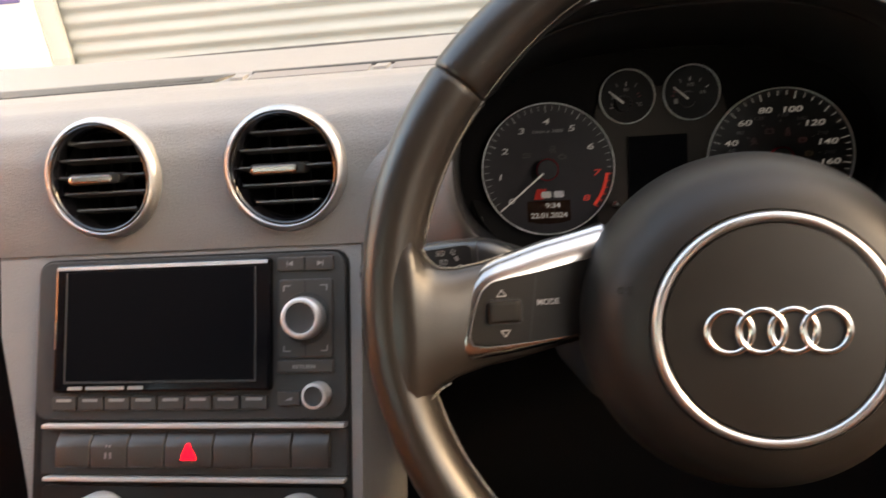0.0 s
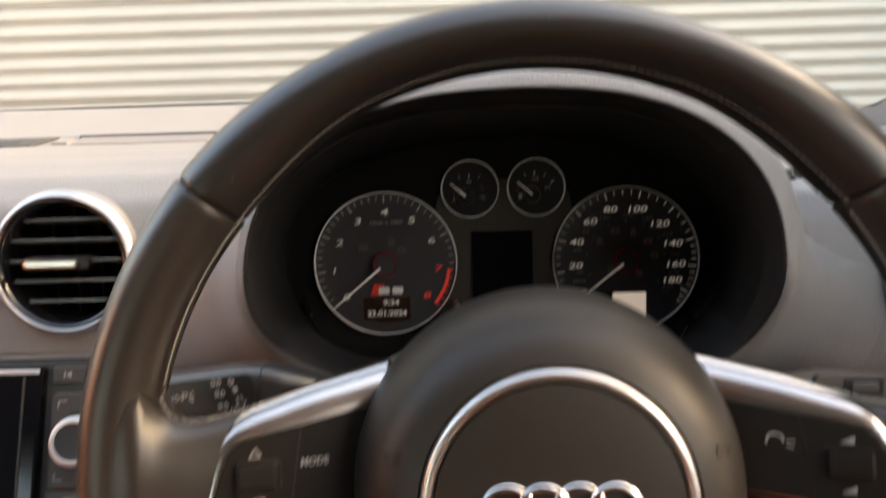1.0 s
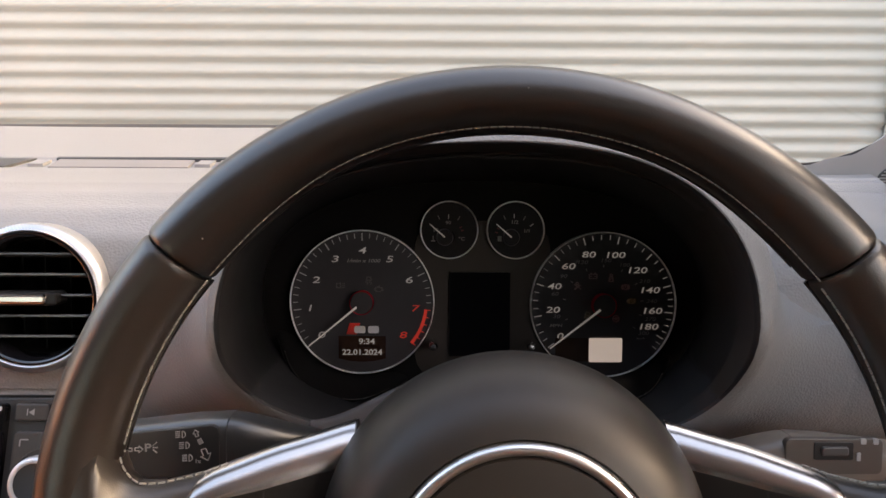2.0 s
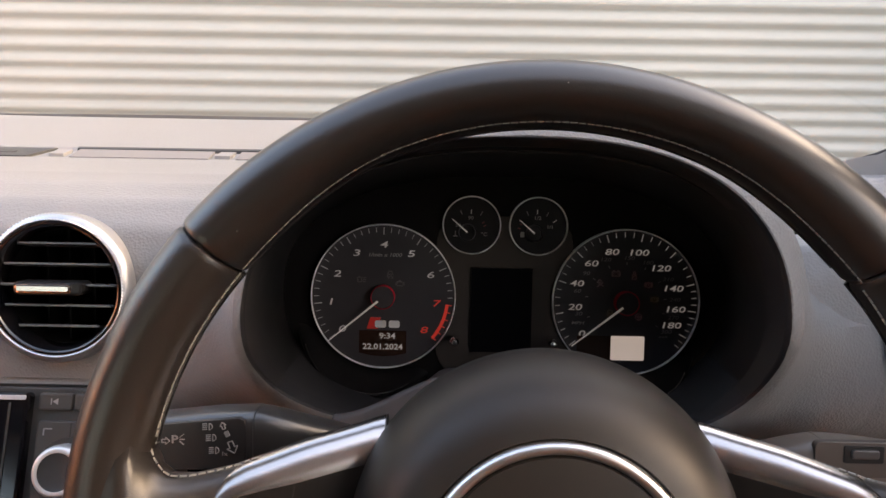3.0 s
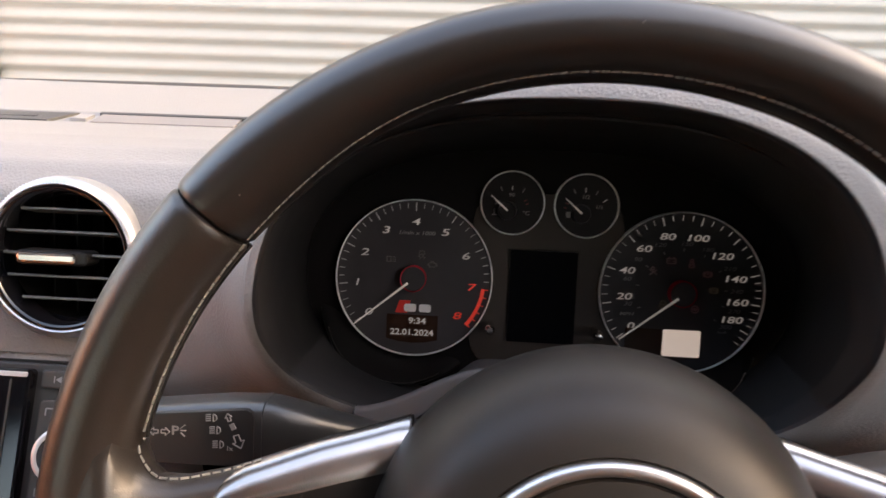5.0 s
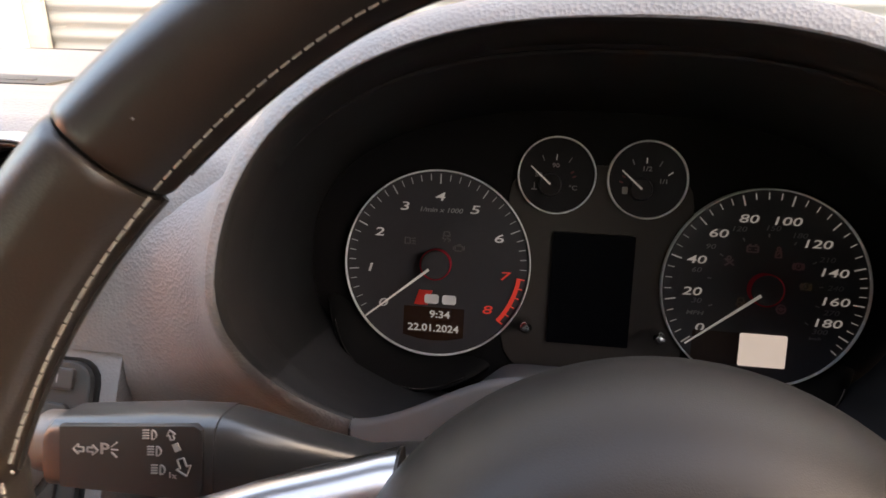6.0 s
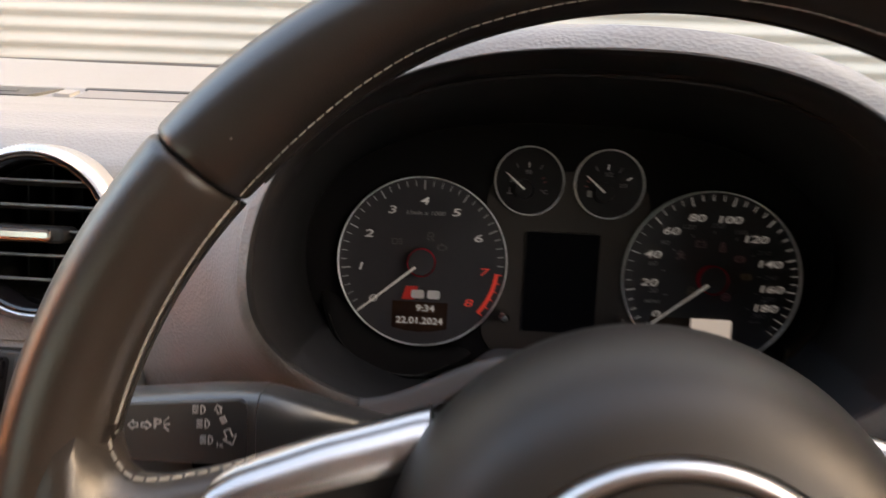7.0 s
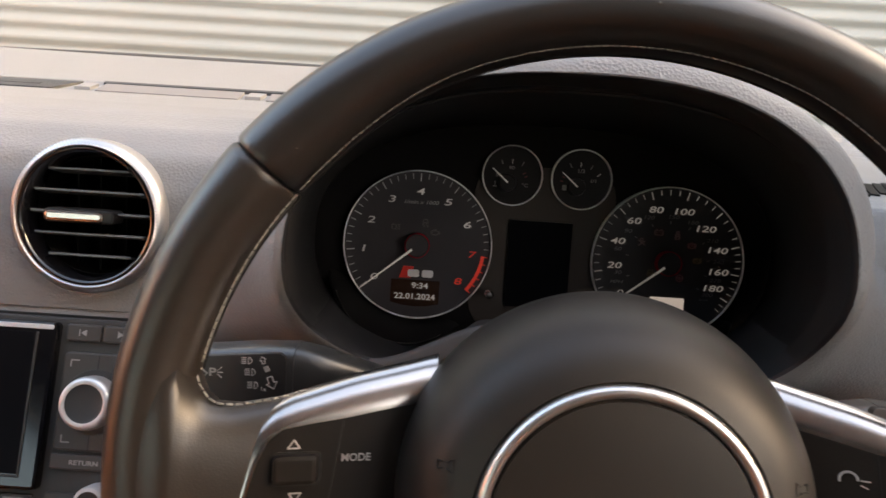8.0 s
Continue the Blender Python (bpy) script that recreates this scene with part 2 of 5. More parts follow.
def tube(path, radius, segs=8, bm=None, flat=1.0):
    """A round bar along 3D points."""
    path = [Vector(p) for p in path]
    rings = []
    for i, p in enumerate(path):
        d = (path[min(i + 1, len(path) - 1)] - path[max(i - 1, 0)]).normalized()
        side = d.cross(Vector((0, 0, 1)))
        side = side.normalized() if side.length > 1e-6 else Vector((1, 0, 0))
        up = side.cross(d)
        rings.append([p + side * radius * math.cos(2 * math.pi * k / segs) + up * radius * flat * math.sin(2 * math.pi * k / segs) for k in range(segs)])
    return loft(rings, True, True, bm)


def writing(text, u, v, w, height, stretch=1.0, turn=0.0, bm=None, slant=0.0, weight=0.025):
    """Flat raised letters of that capital height, centred on (u, v)."""
    cu = bpy.data.curves.new("writing", "FONT")
    cu.body, cu.align_x, cu.align_y, cu.size, cu.extrude, cu.shear = text, "CENTER", "CENTER", height / 0.70, 0.0001, slant
    cu.offset = height * weight
    cu.resolution_u = 3
    ob = bpy.data.objects.new("writing", cu)
    scene.collection.objects.link(ob)
    bpy.context.view_layer.update()
    me = bpy.data.meshes.new_from_object(ob.evaluated_get(bpy.context.evaluated_depsgraph_get()))
    me.transform(Matrix.Translation((u, v, w)) @ Matrix.Rotation(radians(turn), 4, "Z") @ Matrix.Diagonal((stretch, 1, 1, 1)))
    own = bmesh.new()
    own.from_mesh(me)
    bmesh.ops.remove_doubles(own, verts=own.verts, dist=1e-6)
    bm = merge(bm or bmesh.new(), own)
    bpy.data.objects.remove(ob)
    bpy.data.curves.remove(cu)
    bpy.data.meshes.remove(me)
    return bm


def at_angle(r, degrees, u=0.0, v=0.0):
    return (u + r * math.cos(radians(degrees)), v + r * math.sin(radians(degrees)))


# ---- the yard ----
def setting(name, bm, mat, label, category, matrix=Matrix(), smooth=False):
    me = bpy.data.meshes.new(name)
    bmesh.ops.recalc_face_normals(bm, faces=bm.faces)
    for f in bm.faces:
        f.smooth = smooth
    bm.to_mesh(me)
    bm.free()
    me.materials.append(mat)
    ob = new(name, me)
    ob.matrix_basis = matrix
    ORIGIN[ob.name] = Vector((0, 0, 0))
    return tagged(ob, label, category, kind="structure")


def box(x0, x1, y0, y1, z0, z1, bm=None):
    bm = bm or bmesh.new()
    c = [bm.verts.new(p) for p in ((x0, y0, z0), (x1, y0, z0), (x1, y1, z0), (x0, y1, z0), (x0, y0, z1), (x1, y0, z1), (x1, y1, z1), (x0, y1, z1))]
    for q in ((3, 2, 1, 0), (4, 5, 6, 7), (0, 1, 5, 4), (1, 2, 6, 5), (2, 3, 7, 6), (3, 0, 4, 7)):
        bm.faces.new([c[i] for i in q])
    return bm


bm = bmesh.new()
bmesh.ops.create_grid(bm, x_segments=2, y_segments=2, size=400)
setting("ground", bm, CONCRETE, "grey concrete yard in front of the shutter", "ground")

SHUT_Y, SHUT_L, SHUT_R, PITCH = 3.22, -2.64, 2.48, 0.0815
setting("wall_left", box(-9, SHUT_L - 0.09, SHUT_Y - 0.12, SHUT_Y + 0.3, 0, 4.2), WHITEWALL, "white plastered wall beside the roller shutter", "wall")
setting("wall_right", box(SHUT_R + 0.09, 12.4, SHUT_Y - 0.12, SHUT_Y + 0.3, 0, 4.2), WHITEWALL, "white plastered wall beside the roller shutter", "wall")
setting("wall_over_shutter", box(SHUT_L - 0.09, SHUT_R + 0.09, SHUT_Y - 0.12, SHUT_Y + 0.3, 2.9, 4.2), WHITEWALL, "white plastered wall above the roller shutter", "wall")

shutter = tagged(new("roller_shutter"), "closed cream roller shutter of curved steel slats", "roller shutter")
shutter.location = (0, SHUT_Y, 0)
ORIGIN[shutter.name] = Vector((0, 0, 0))
# one curved slat; the others share its mesh
sect = [(-0.0076 * math.sin(2 * math.pi * k / 20 - 0.9), PITCH * k / 20) for k in range(21)]
sect += [(0.014, PITCH - 0.001), (0.014, 0.001)]
bm = loft([[(x, y, z) for y, z in sect] for x in (SHUT_L + 0.02, SHUT_R - 0.02)], True, True)
first = part("slat", bm, SLAT, shutter, sharp=60)
base = (0.1150 + 0.95) % PITCH - PITCH
first.location = (0, 0, base)
for k in range(1, 36):
    s = first.copy()
    s.name = "slat"
    s.location = (0, 0.0008 * ((k * 7) % 3 - 1), base + k * PITCH)
    scene.collection.objects.link(s)
for x in (SHUT_L - 0.03, SHUT_R + 0.03):
    bm = box(x - 0.055, x + 0.055, -0.055, -0.022, 0, 2.92)
    box(x - 0.055, x + 0.055, 0.022, 0.05, 0, 2.92, bm)
    part("guide_rail", bm, STEEL, shutter, "painted steel guide rail", smooth=False)

sign = thing("wall_sign", "dark blue metal sign on the white plastered wall", "sign", Matrix(), (-2.96, SHUT_Y - 0.12, 1.25))
part("plate", box(-3.16, -2.757, SHUT_Y - 0.128, SHUT_Y - 0.1205, 1.068, 1.43), SIGNBLUE, sign, smooth=False)

# Unseen wall, added so the wheel's left side picks up an orange sheen.
setting("orange_reflector", box(-7.4, -7.0, -4.2, -0.6, 0, 2.8), BRICK, "unseen brick-red wall added to reflect orange light", "wall")
# Unseen wall, added to block the low sun and trim the sky light.
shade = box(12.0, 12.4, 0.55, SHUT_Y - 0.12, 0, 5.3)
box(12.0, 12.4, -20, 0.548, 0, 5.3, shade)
setting("sun_blocker", shade, WHITEWALL, "unseen white wall added to keep the sun off the yard", "wall")

# ---- the car's shell ----
CL, CR = -1.06, 0.50
setting("car_floor", box(CL, CR, -2.1, 0.55, 0.22, 0.26), NEARBLACK, "dark carpeted car floor", "car floor")
setting("car_roof", box(CL - 0.03, CR + 0.03, -2.0, -0.42, 1.40, 1.45), HEADLINER, "unseen headliner, pale to throw fill light into the cabin", "headliner")
setting("car_bulkhead", box(CL, CR, 0.40, 0.46, 0.26, 0.94), NEARBLACK, "dark carpeted bulkhead under the dashboard", "bulkhead")
# Unseen panel, added to close the cabin and give orange reflections.
setting("rear_reflector", box(CL + 0.04, CR - 0.04, -1.16, -1.08, 0.26, 1.02), TAN, "unseen tan panel added to close the cabin and reflect orange", "panel")
# Unseen mask and pane, added to set how much light comes from behind.
frame_bm = box(CL + 0.04, CL + 0.098, -1.16, -1.08, 1.022, 1.398)
box(-0.248, CR - 0.04, -1.16, -1.08, 1.022, 1.398, frame_bm)
box(CL + 0.10, -0.25, -1.16, -1.08, 1.022, 1.058, frame_bm)
box(CL + 0.10, -0.25, -1.16, -1.08, 1.332, 1.398, frame_bm)
setting("rear_light_mask", frame_bm, TRIM, "unseen dark mask added to limit light from behind", "panel")
rear = setting("rear_window", box(CL + 0.10, -0.25, -1.125, -1.115, 1.06, 1.33), GLASS, "unseen rear window added to let light onto the instruments", "window")
rear.visible_shadow = False
# Added panel over the window opening; cuts side light and reflects orange.
setting("side_blocker_passenger", box(CL - 0.02, CL + 0.04, -1.06, -0.46, 1.022, 1.398), TAN, "unseen tan panel added to block light from the passenger window", "side panel")
# Unseen blocker, added to cut window light on the dash's right side.
setting("side_blocker_driver", box(CR - 0.03, CR + 0.03, -1.06, -0.98, 1.022, 1.398, box(CR - 0.03, CR + 0.03, -0.30, 0.05, 1.022, 1.30)), TRIM, "unseen dark panel added to shade the right of the dash", "side panel")
# Unseen door panels; their tan only serves the reflections.
for name, x0, x1 in (("door_panel_passenger", CL - 0.03, CL + 0.03), ("door_panel_driver", CR - 0.03, CR + 0.03)):
    setting(name, box(x0, x1, -0.348, 0.40, 0.26, 0.92, box(x0, x1, -2.1, -0.35, 0.26, 1.02)), TAN, "unseen door panel, tan to reflect orange light", "door panel")


def pillar(name, foot, head, wide, deep, label):
    a, b = Vector(foot), Vector(head)
    d = (b - a).normalized()
    s = d.cross(Vector((1, 0, 0))).normalized()
    t = s.cross(d)
    rings = []
    for k, g in ((0.0, 1.5), (0.12, 1.12), (0.3, 1.0), (1.0, 0.9)):
        p = a.lerp(b, k)
        rings.append([p + t * wide * g * math.cos(q) + s * deep * g * math.sin(q) for q in [2 * math.pi * i / 20 for i in range(20)]])
    return setting(name, loft(rings, True, True), PILLAR, label, "pillar trim", smooth=True)


pillar("pillar_driver", (CR + 0.15, 0.30, 0.95), (CR - 0.03, -0.42, 1.42), 0.045, 0.065, "grey plastic windscreen pillar trim")
pillar("pillar_passenger", (CL - 0.15, 0.30, 0.95), (CL + 0.03, -0.42, 1.42), 0.045, 0.065, "grey plastic windscreen pillar trim")
pillar("pillar_rear_driver", (CR, -0.95, 0.92), (CR - 0.11, -1.0, 1.42), 0.04, 0.09, "grey plastic door pillar trim")
pillar("pillar_rear_passenger", (CL, -0.95, 0.92), (CL + 0.11, -1.0, 1.42), 0.04, 0.09, "grey plastic door pillar trim")

# windscreen: a slightly bowed pane with a dark border along its foot
def screen_row(k):
    """Points across the windscreen at height k from foot to roof."""
    row = []
    for i in range(25):
        q = i / 12 - 1
        x = (CL + CR) / 2 + q * ((CR - CL) / 2 + 0.02 - 0.10 * k)
        y = 0.385 - 0.80 * k - 0.10 * q * q * (1 - 0.4 * k)
        j = min(max((x - 0.15) / 0.30, 0.0), 1.0)
        z = 1.022 + 0.39 * k + 0.04 * math.sin(math.pi * k) - 0.046 * j * j * (3 - 2 * j) * (1 - k)
        row.append((x, y, z))
    return row


pane = setting("windscreen", loft([screen_row(k / 8) for k in range(9)], False), GLASS, "clear windscreen with a dark border along its foot", "windscreen", smooth=True)
pane.visible_shadow = False
rows = []
for dz in (0.0, 0.006):
    rows.append([(x, y - 0.004, z + 0.8 * dz - 0.003) for x, y, z in screen_row(0)])
part("border", loft(rows + [[(x, y + 0.004, z) for x, y, z in screen_row(0)]], False), STRIP, pane, "dark grey border of the windscreen")

# ---- dashboard ----
FACE = leaning(0, 0, 0, 0)


def dash_profile(x):
    """(w, v) of the dash from its foot over the panel to the windscreen."""
    low = [(0.060, -0.150), (0.080, -0.100), (0.088, -0.060), (0.0905, -0.0455)]
    up = [(0.0915, -0.043), (0.093, -0.030), (0.0935, 0.0), (0.092, 0.030), (0.086, 0.052), (0.072, 0.069), (0.048, 0.081), (0.010, 0.0895), (-0.060, 0.0985), (-0.110, 0.1055), (-0.130, 0.1085)]
    back = [(-0.132, 0.1080), (-0.152, 0.1170), (-0.1535, 0.1195), (-0.19, 0.1300), (-0.26, 0.1505), (-0.318, 0.1670), (-0.330, 0.170), (-0.338, 0.164), (-0.345, 0.150)]
    return low, up, back


def bow(x, w):
    """How far the dash curves away from the driver towards its ends."""
    q = (x + 0.28) / 0.78
    return 0.10 * q * q * min(max(-w - 0.12, 0.0) / 0.21, 1.0)


def drop(x, v):
    """How far the dash top sinks beyond the instrument hood."""
    k = min(max((x - 0.20) / 0.06, 0.0), 1.0)
    j = min(max((x - 0.15) / 0.30, 0.0), 1.0)
    if v > 0.1085:
        return 0.046 * j * j * (3 - 2 * j) * min((v - 0.1085) / 0.045, 1.0) + 0.013 * k * max(1 - (v - 0.1085) / 0.02, 0.0)
    if k == 0.0 or v < 0.03:
        return 0.0
    pts = [(0.03, 0.0), (0.052, 0.004), (0.069, 0.016), (0.081, 0.024), (0.0895, 0.0235), (0.0985, 0.020), (0.1085, 0.013), (0.2, 0.0)]
    for (a, da), (b, db) in zip(pts, pts[1:]):
        if a <= v <= b:
            d = da + (db - da) * (v - a) / (b - a)
    return d * k * k * (3 - 2 * k) * (1 + 3.0 * max(x - 0.284, 0.0))


VENTS = ((-0.1915, 0.0150), (-0.3370, 0.0155), (0.3650, -0.0040))


def finer(points, most):
    """The same profile with no stretch longer than most."""
    out = [points[0]]
    for a, b in zip(points, points[1:]):
        n = max(int(math.dist(a, b) / most + 0.99), 1)
        out += [(a[0] + (b[0] - a[0]) * i / n, a[1] + (b[1] - a[1]) * i / n) for i in range(1, n + 1)]
    return out


def dash_grid(x0, x1, points, step=0.006):
    points = finer(points, 0.006 if points[0][1] > -0.06 else 0.02)
    n = max(int((x1 - x0) / step), 2)
    rings = []
    for i in range(n + 1):
        x = x0 + (x1 - x0) * i / n
        rings.append([(x, v - drop(x, v), w + bow(x, w)) for w, v in points])
    bm = loft(rings, False)
    # the instrument hood's opening
    gone = []
    for f in bm.faces:
        c = f.calc_center_median()
        if in_hood(c) or (c.z > 0.05 and any(math.hypot(c.x - u, c.y - v) < 0.0415 for u, v in VENTS)):
            gone.append(f)
    bmesh.ops.delete(bm, geom=gone, context="FACES")
    return bm


def in_hood(p):
    """Whether a point of the dash lies inside the instrument hood's outline."""
    u, v = (p.x - 0.084) / 0.166, p.y / (0.114 if p.y > 0 else 0.100)
    return abs(u) ** 2.3 + abs(v) ** 2.3 < 1 and p.z > -0.02


low, up, back = dash_profile(0)
dash = setting("dashboard", dash_grid(CL + 0.02, CR - 0.02, up + back), DASH, "grey soft-touch dashboard with a fine leather grain", "dashboard", FACE, smooth=True)
part("lower_panel", dash_grid(-0.139, CR - 0.02, [(0.0, -0.093), (0.045, -0.092), (0.070, -0.084), (0.0825, -0.070), (0.0882, -0.058), (0.0906, -0.050), (0.0915, -0.043)]), DASH, dash)
part("knee_panel", dash_grid(-0.139, CR - 0.02, [(-0.05, -0.62), (-0.04, -0.40), (-0.02, -0.24), (0.03, -0.1215)]), NEARBLACK, dash, "near-black knee panel")
part("glovebox_front", dash_grid(CL + 0.02, -0.44, [(-0.06, -0.62), (-0.02, -0.35), (0.03, -0.12), (0.078, -0.047)]), NEARBLACK, dash, "near-black lower front")


def dash_height(w):
    """v of the dash top at a depth w."""
    pts = [(0.010, 0.0895), (-0.060, 0.0985), (-0.130, 0.1085), (-0.152, 0.1178), (-0.1535, 0.1195), (-0.19, 0.1300), (-0.318, 0.1670)]
    for (a, va), (b, vb) in zip(pts, pts[1:]):
        if b <= w <= a:
            return va + (vb - va) * (a - w) / (a - b)
    return pts[-1][1]


def slab(corners, lift, thick=0.004):
    """A thin slab on the dash top over (u, w) corners."""
    top = [(u, dash_height(w) + lift, w + bow(u, w)) for u, w in corners]
    return loft([[(u, v - thick, w) for u, v, w in top], top], True, True)


part("defroster_slot", slab([(-0.62, -0.120), (-0.350, -0.130), (-0.332, -0.1515), (-0.62, -0.1515)], 0.0012), TRIM, dash, "dark defroster slot", smooth=False)
part("defroster_grille", slab([(-0.60, -0.132), (-0.365, -0.137), (-0.365, -0.141), (-0.60, -0.137)], 0.0020), TRIM, dash, smooth=False)
part("defroster_strip", slab([(-0.309, -0.129), (-0.178, -0.129), (-0.178, -0.1515), (-0.309, -0.1515)], 0.0010), STRIP, dash, "recessed grey defroster strip", smooth=False)
part("defroster_strip", slab([(-0.152, -0.129), (0.15, -0.129), (0.15, -0.1515), (-0.152, -0.1515)], 0.0010), STRIP, dash, "recessed grey defroster strip", smooth=False)
part("defroster_line", slab([(-0.312, -0.1500), (0.15, -0.1500), (0.15, -0.1528), (-0.312, -0.1528)], 0.0018), TRIM, dash, "dark line behind the strip", smooth=False)
for x in (-0.323, -0.165):
    part("clip", slab([(x - 0.0085, -0.135), (x + 0.006, -0.135), (x + 0.0085, -0.146), (x - 0.006, -0.146)], 0.0018, 0.008), CLIPGREY, dash, "pale plastic clip", smooth=False)

# ---- instrument hood ----
HU, HA, HT, HB = 0.0855, 0.1455, 0.1042, 0.075
NH = 144


def lip(t):
    """The rim of the instrument opening."""
    c, s = math.cos(t), math.sin(t)
    if c > 0:
        wide, high, n = HA - 0.0038, HT if s > 0 else HB + 0.006, 2.52 if s > 0 else 2.9
    else:
        wide, high, n = HA - 0.001, HT if s > 0 else HB - 0.006, 2.36 if s > 0 else 2.7
    u = wide * math.copysign(abs(c) ** (2 / n), c)
    v = high * math.copysign(abs(s) ** (2 / n), s)
    e = max(0.012 - v, 0.0)
    w = 0.160 - 0.9 * (e * e / 0.056 if e < 0.028 else e - 0.014)
    return Vector((HU + u, v, max(w, 0.098)))


def around(t, out, deep):
    """A point beside the lip: out along its normal, deep behind it."""
    p = lip(t)
    e = 0.02
    d = lip(t + e) - lip(t - e)
    n = Vector((d.y, -d.x, 0))
    n = n.normalized() if n.length > 1e-9 else Vector((1, 0, 0))
    side = min(max((abs(p.x - HU) - 0.02) / 0.10, 0.0), 1.0)
    full = 0.0130 + 0.0010 * side * side * (3 - 2 * side)
    f = min(abs(n.y) / 0.4, 1.0) if n.y > 0 else min(max(-n.y - 0.2, 0.0) / 0.6, 1.0)
    more = 1 - (0.88 if n.y > 0 else 0.78) * f * f * (3 - 2 * f)
    rise = min(out, full) + max(out - full, 0.0) * more
    return Vector((p.x + n.x * out, p.y + n.y * rise, p.z - deep))


def front_w(v):
    """w of the dash front at a height v."""
    pts = [(-0.093, 0.03), (-0.084, 0.070), (-0.070, 0.0825), (-0.058, 0.0882), (-0.050, 0.0906), (-0.043, 0.0915), (-0.030, 0.093), (0.0, 0.0935), (0.030, 0.092), (0.052, 0.086), (0.069, 0.072)]
    for (a, wa), (b, wb) in zip(pts, pts[1:]):
        if a <= v <= b:
            return wa + (wb - wa) * (v - a) / (b - a)
    return 0.072 if v > 0 else 0.03


hood = thing("instrument_hood", "grey grained hood with a dark inner shroud round the instruments", "instrument hood", FACE, (HU, 0, 0.1))
ts = [2 * math.pi * i / NH for i in range(NH)]
rings = []
for out_s, part_s, out_t, deep_t in ((0.0010, 0.008, 0.0010, 0.0009), (0.0018, 0.003, 0.0018, 0.0003), (0.0055, 0.02, 0.0060, 0.0015), (0.0085, 0.08, 0.0100, 0.0045), (0.0120, 0.17, 0.0135, 0.010), (0.020, 0.36, 0.0155, 0.03), (0.027, 0.52, 0.0150, 0.06), (0.035, 0.65, 0.013, 0.12), (0.050, 0.83, 0.013, 0.19), (0.060, 0.925, 0.013, 0.21), (0.072, 0.985, 0.013, 0.23), (0.078, 0.998, 0.013, 0.25), (0.084, 1.02, 0.012, 0.28)):
    ring = []
    for t in ts:
        k = (max(lip(t).y, 0.0) / HT) ** 2
        if lip(t).x > HU:
            s = min(max((lip(t).y + 0.005) / 0.070, 0.0), 1.0)
            k = max(k, s * s * (3 - 2 * s))
        wide = 1.22 if lip(t).x > HU else 1.0
        deep_s = part_s * max(lip(t).z - front_w(around(t, out_s * wide, 0.0).y), 0.006)
        far = min(0.17 * max(deep_t - 0.004, 0.0), 0.034) if lip(t).x > HU and lip(t).y < 0.095 else 0.0
        ring.append(around(t, out_s * (1.22 if lip(t).x > HU else 1.0) + (out_t + far - out_s) * k, deep_s + (deep_t - deep_s) * k))
    rings.append(ring)
part("shell", loft(rings), DASH, hood)


def inner_ring(k, deep):
    """Rings of the shroud: k goes from the lip (0) to the cluster's edge (1)."""
    ring = []
    for t in ts:
        p = lip(t)
        c, s = math.cos(t), math.sin(t)
        n = 2.4
        e = Vector((0.0915 + 0.168 * math.copysign(abs(c) ** (2 / n), c), 0.002 + (0.090 if s > 0 else 0.086) * math.copysign(abs(s) ** (2 / n), s), 0.0))
        q = p.lerp(e, k)
        q.z = p.z + (0.0 - p.z) * deep
        ring.append(q)
    return ring


skin = [[around(t, out, deep) for t in ts] for out, deep in ((0.0016, 0.0012), (0.0012, 0.0002), (0.0006, 0.0010))]
skin += [inner_ring(k, d) for k, d in ((0.0, 0.02), (0.015, 0.04), (0.05, 0.10), (0.09, 0.20), (0.26, 0.215), (0.30, 0.225), (0.33, 0.26), (0.42, 0.5), (0.65, 0.8), (1.0, 1.02))]
# The skin is split so the shaded top and lit bowl take different colours.
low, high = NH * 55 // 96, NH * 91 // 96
part("inner_shroud", loft([r[high:] + r[:low + 1] for r in skin], False), HOODSHADE, hood, "smooth shroud over the dials, its shade put into the colour")
part("shroud_bowl", loft([r[low:high + 1] for r in skin], False), HOODLIT, hood, "lower bowl of the same shroud, paler for its light")


crest = [inner_ring(0.275, 0.212)[i] for i in range(6, NH // 2 - 5)]
part("shroud_edge", tube(crest, 0.0009, 6), STALKBLACK, hood, "glossy edge inside the shroud")

# ---- instrument cluster ----
cluster = thing("instrument_cluster", "black instrument cluster with two large dials, needles at rest", "instrument cluster", FACE, (0.0915, 0, 0))
bm = prism([(0.0915 + 0.185 * math.cos(t), 0.003 + (0.112 if math.sin(t) > 0 else 0.100) * math.sin(t)) for t in ts], -0.02, -0.004)
part("face_plate", bm, PLATEBLACK, cluster)


def dial(name, u, v, r, label, face=DIAL):
    d = part(name, lathe([(0.0, -0.0005), (r * 0.6, -0.0005), (r - 0.0005, -0.0005), (r - 0.0003, -0.003)], u, v, 96), face, cluster, label)
    part("ring", lathe([(r - 0.0006, -0.001), (r - 0.0005, 0.0012), (r - 0.0001, 0.0018), (r + 0.0004, 0.0013), (r + 0.0006, -0.004)], u, v, 128), RINGCHROME, d, "thin chrome ring")
    return d


def ticks(bm, u, v, angles, r0, r1, wide):
    for a in angles:
        stroke(bm, at_angle(r0, a, u, v), at_angle(r1, a, u, v), wide, -0.0006, 0.0002)
    return bm


def marks_round(u, v, angles, r0, r1, wide):
    return [ticks(bmesh.new(), u, v, [a], r0, r1, wide) for a in angles]


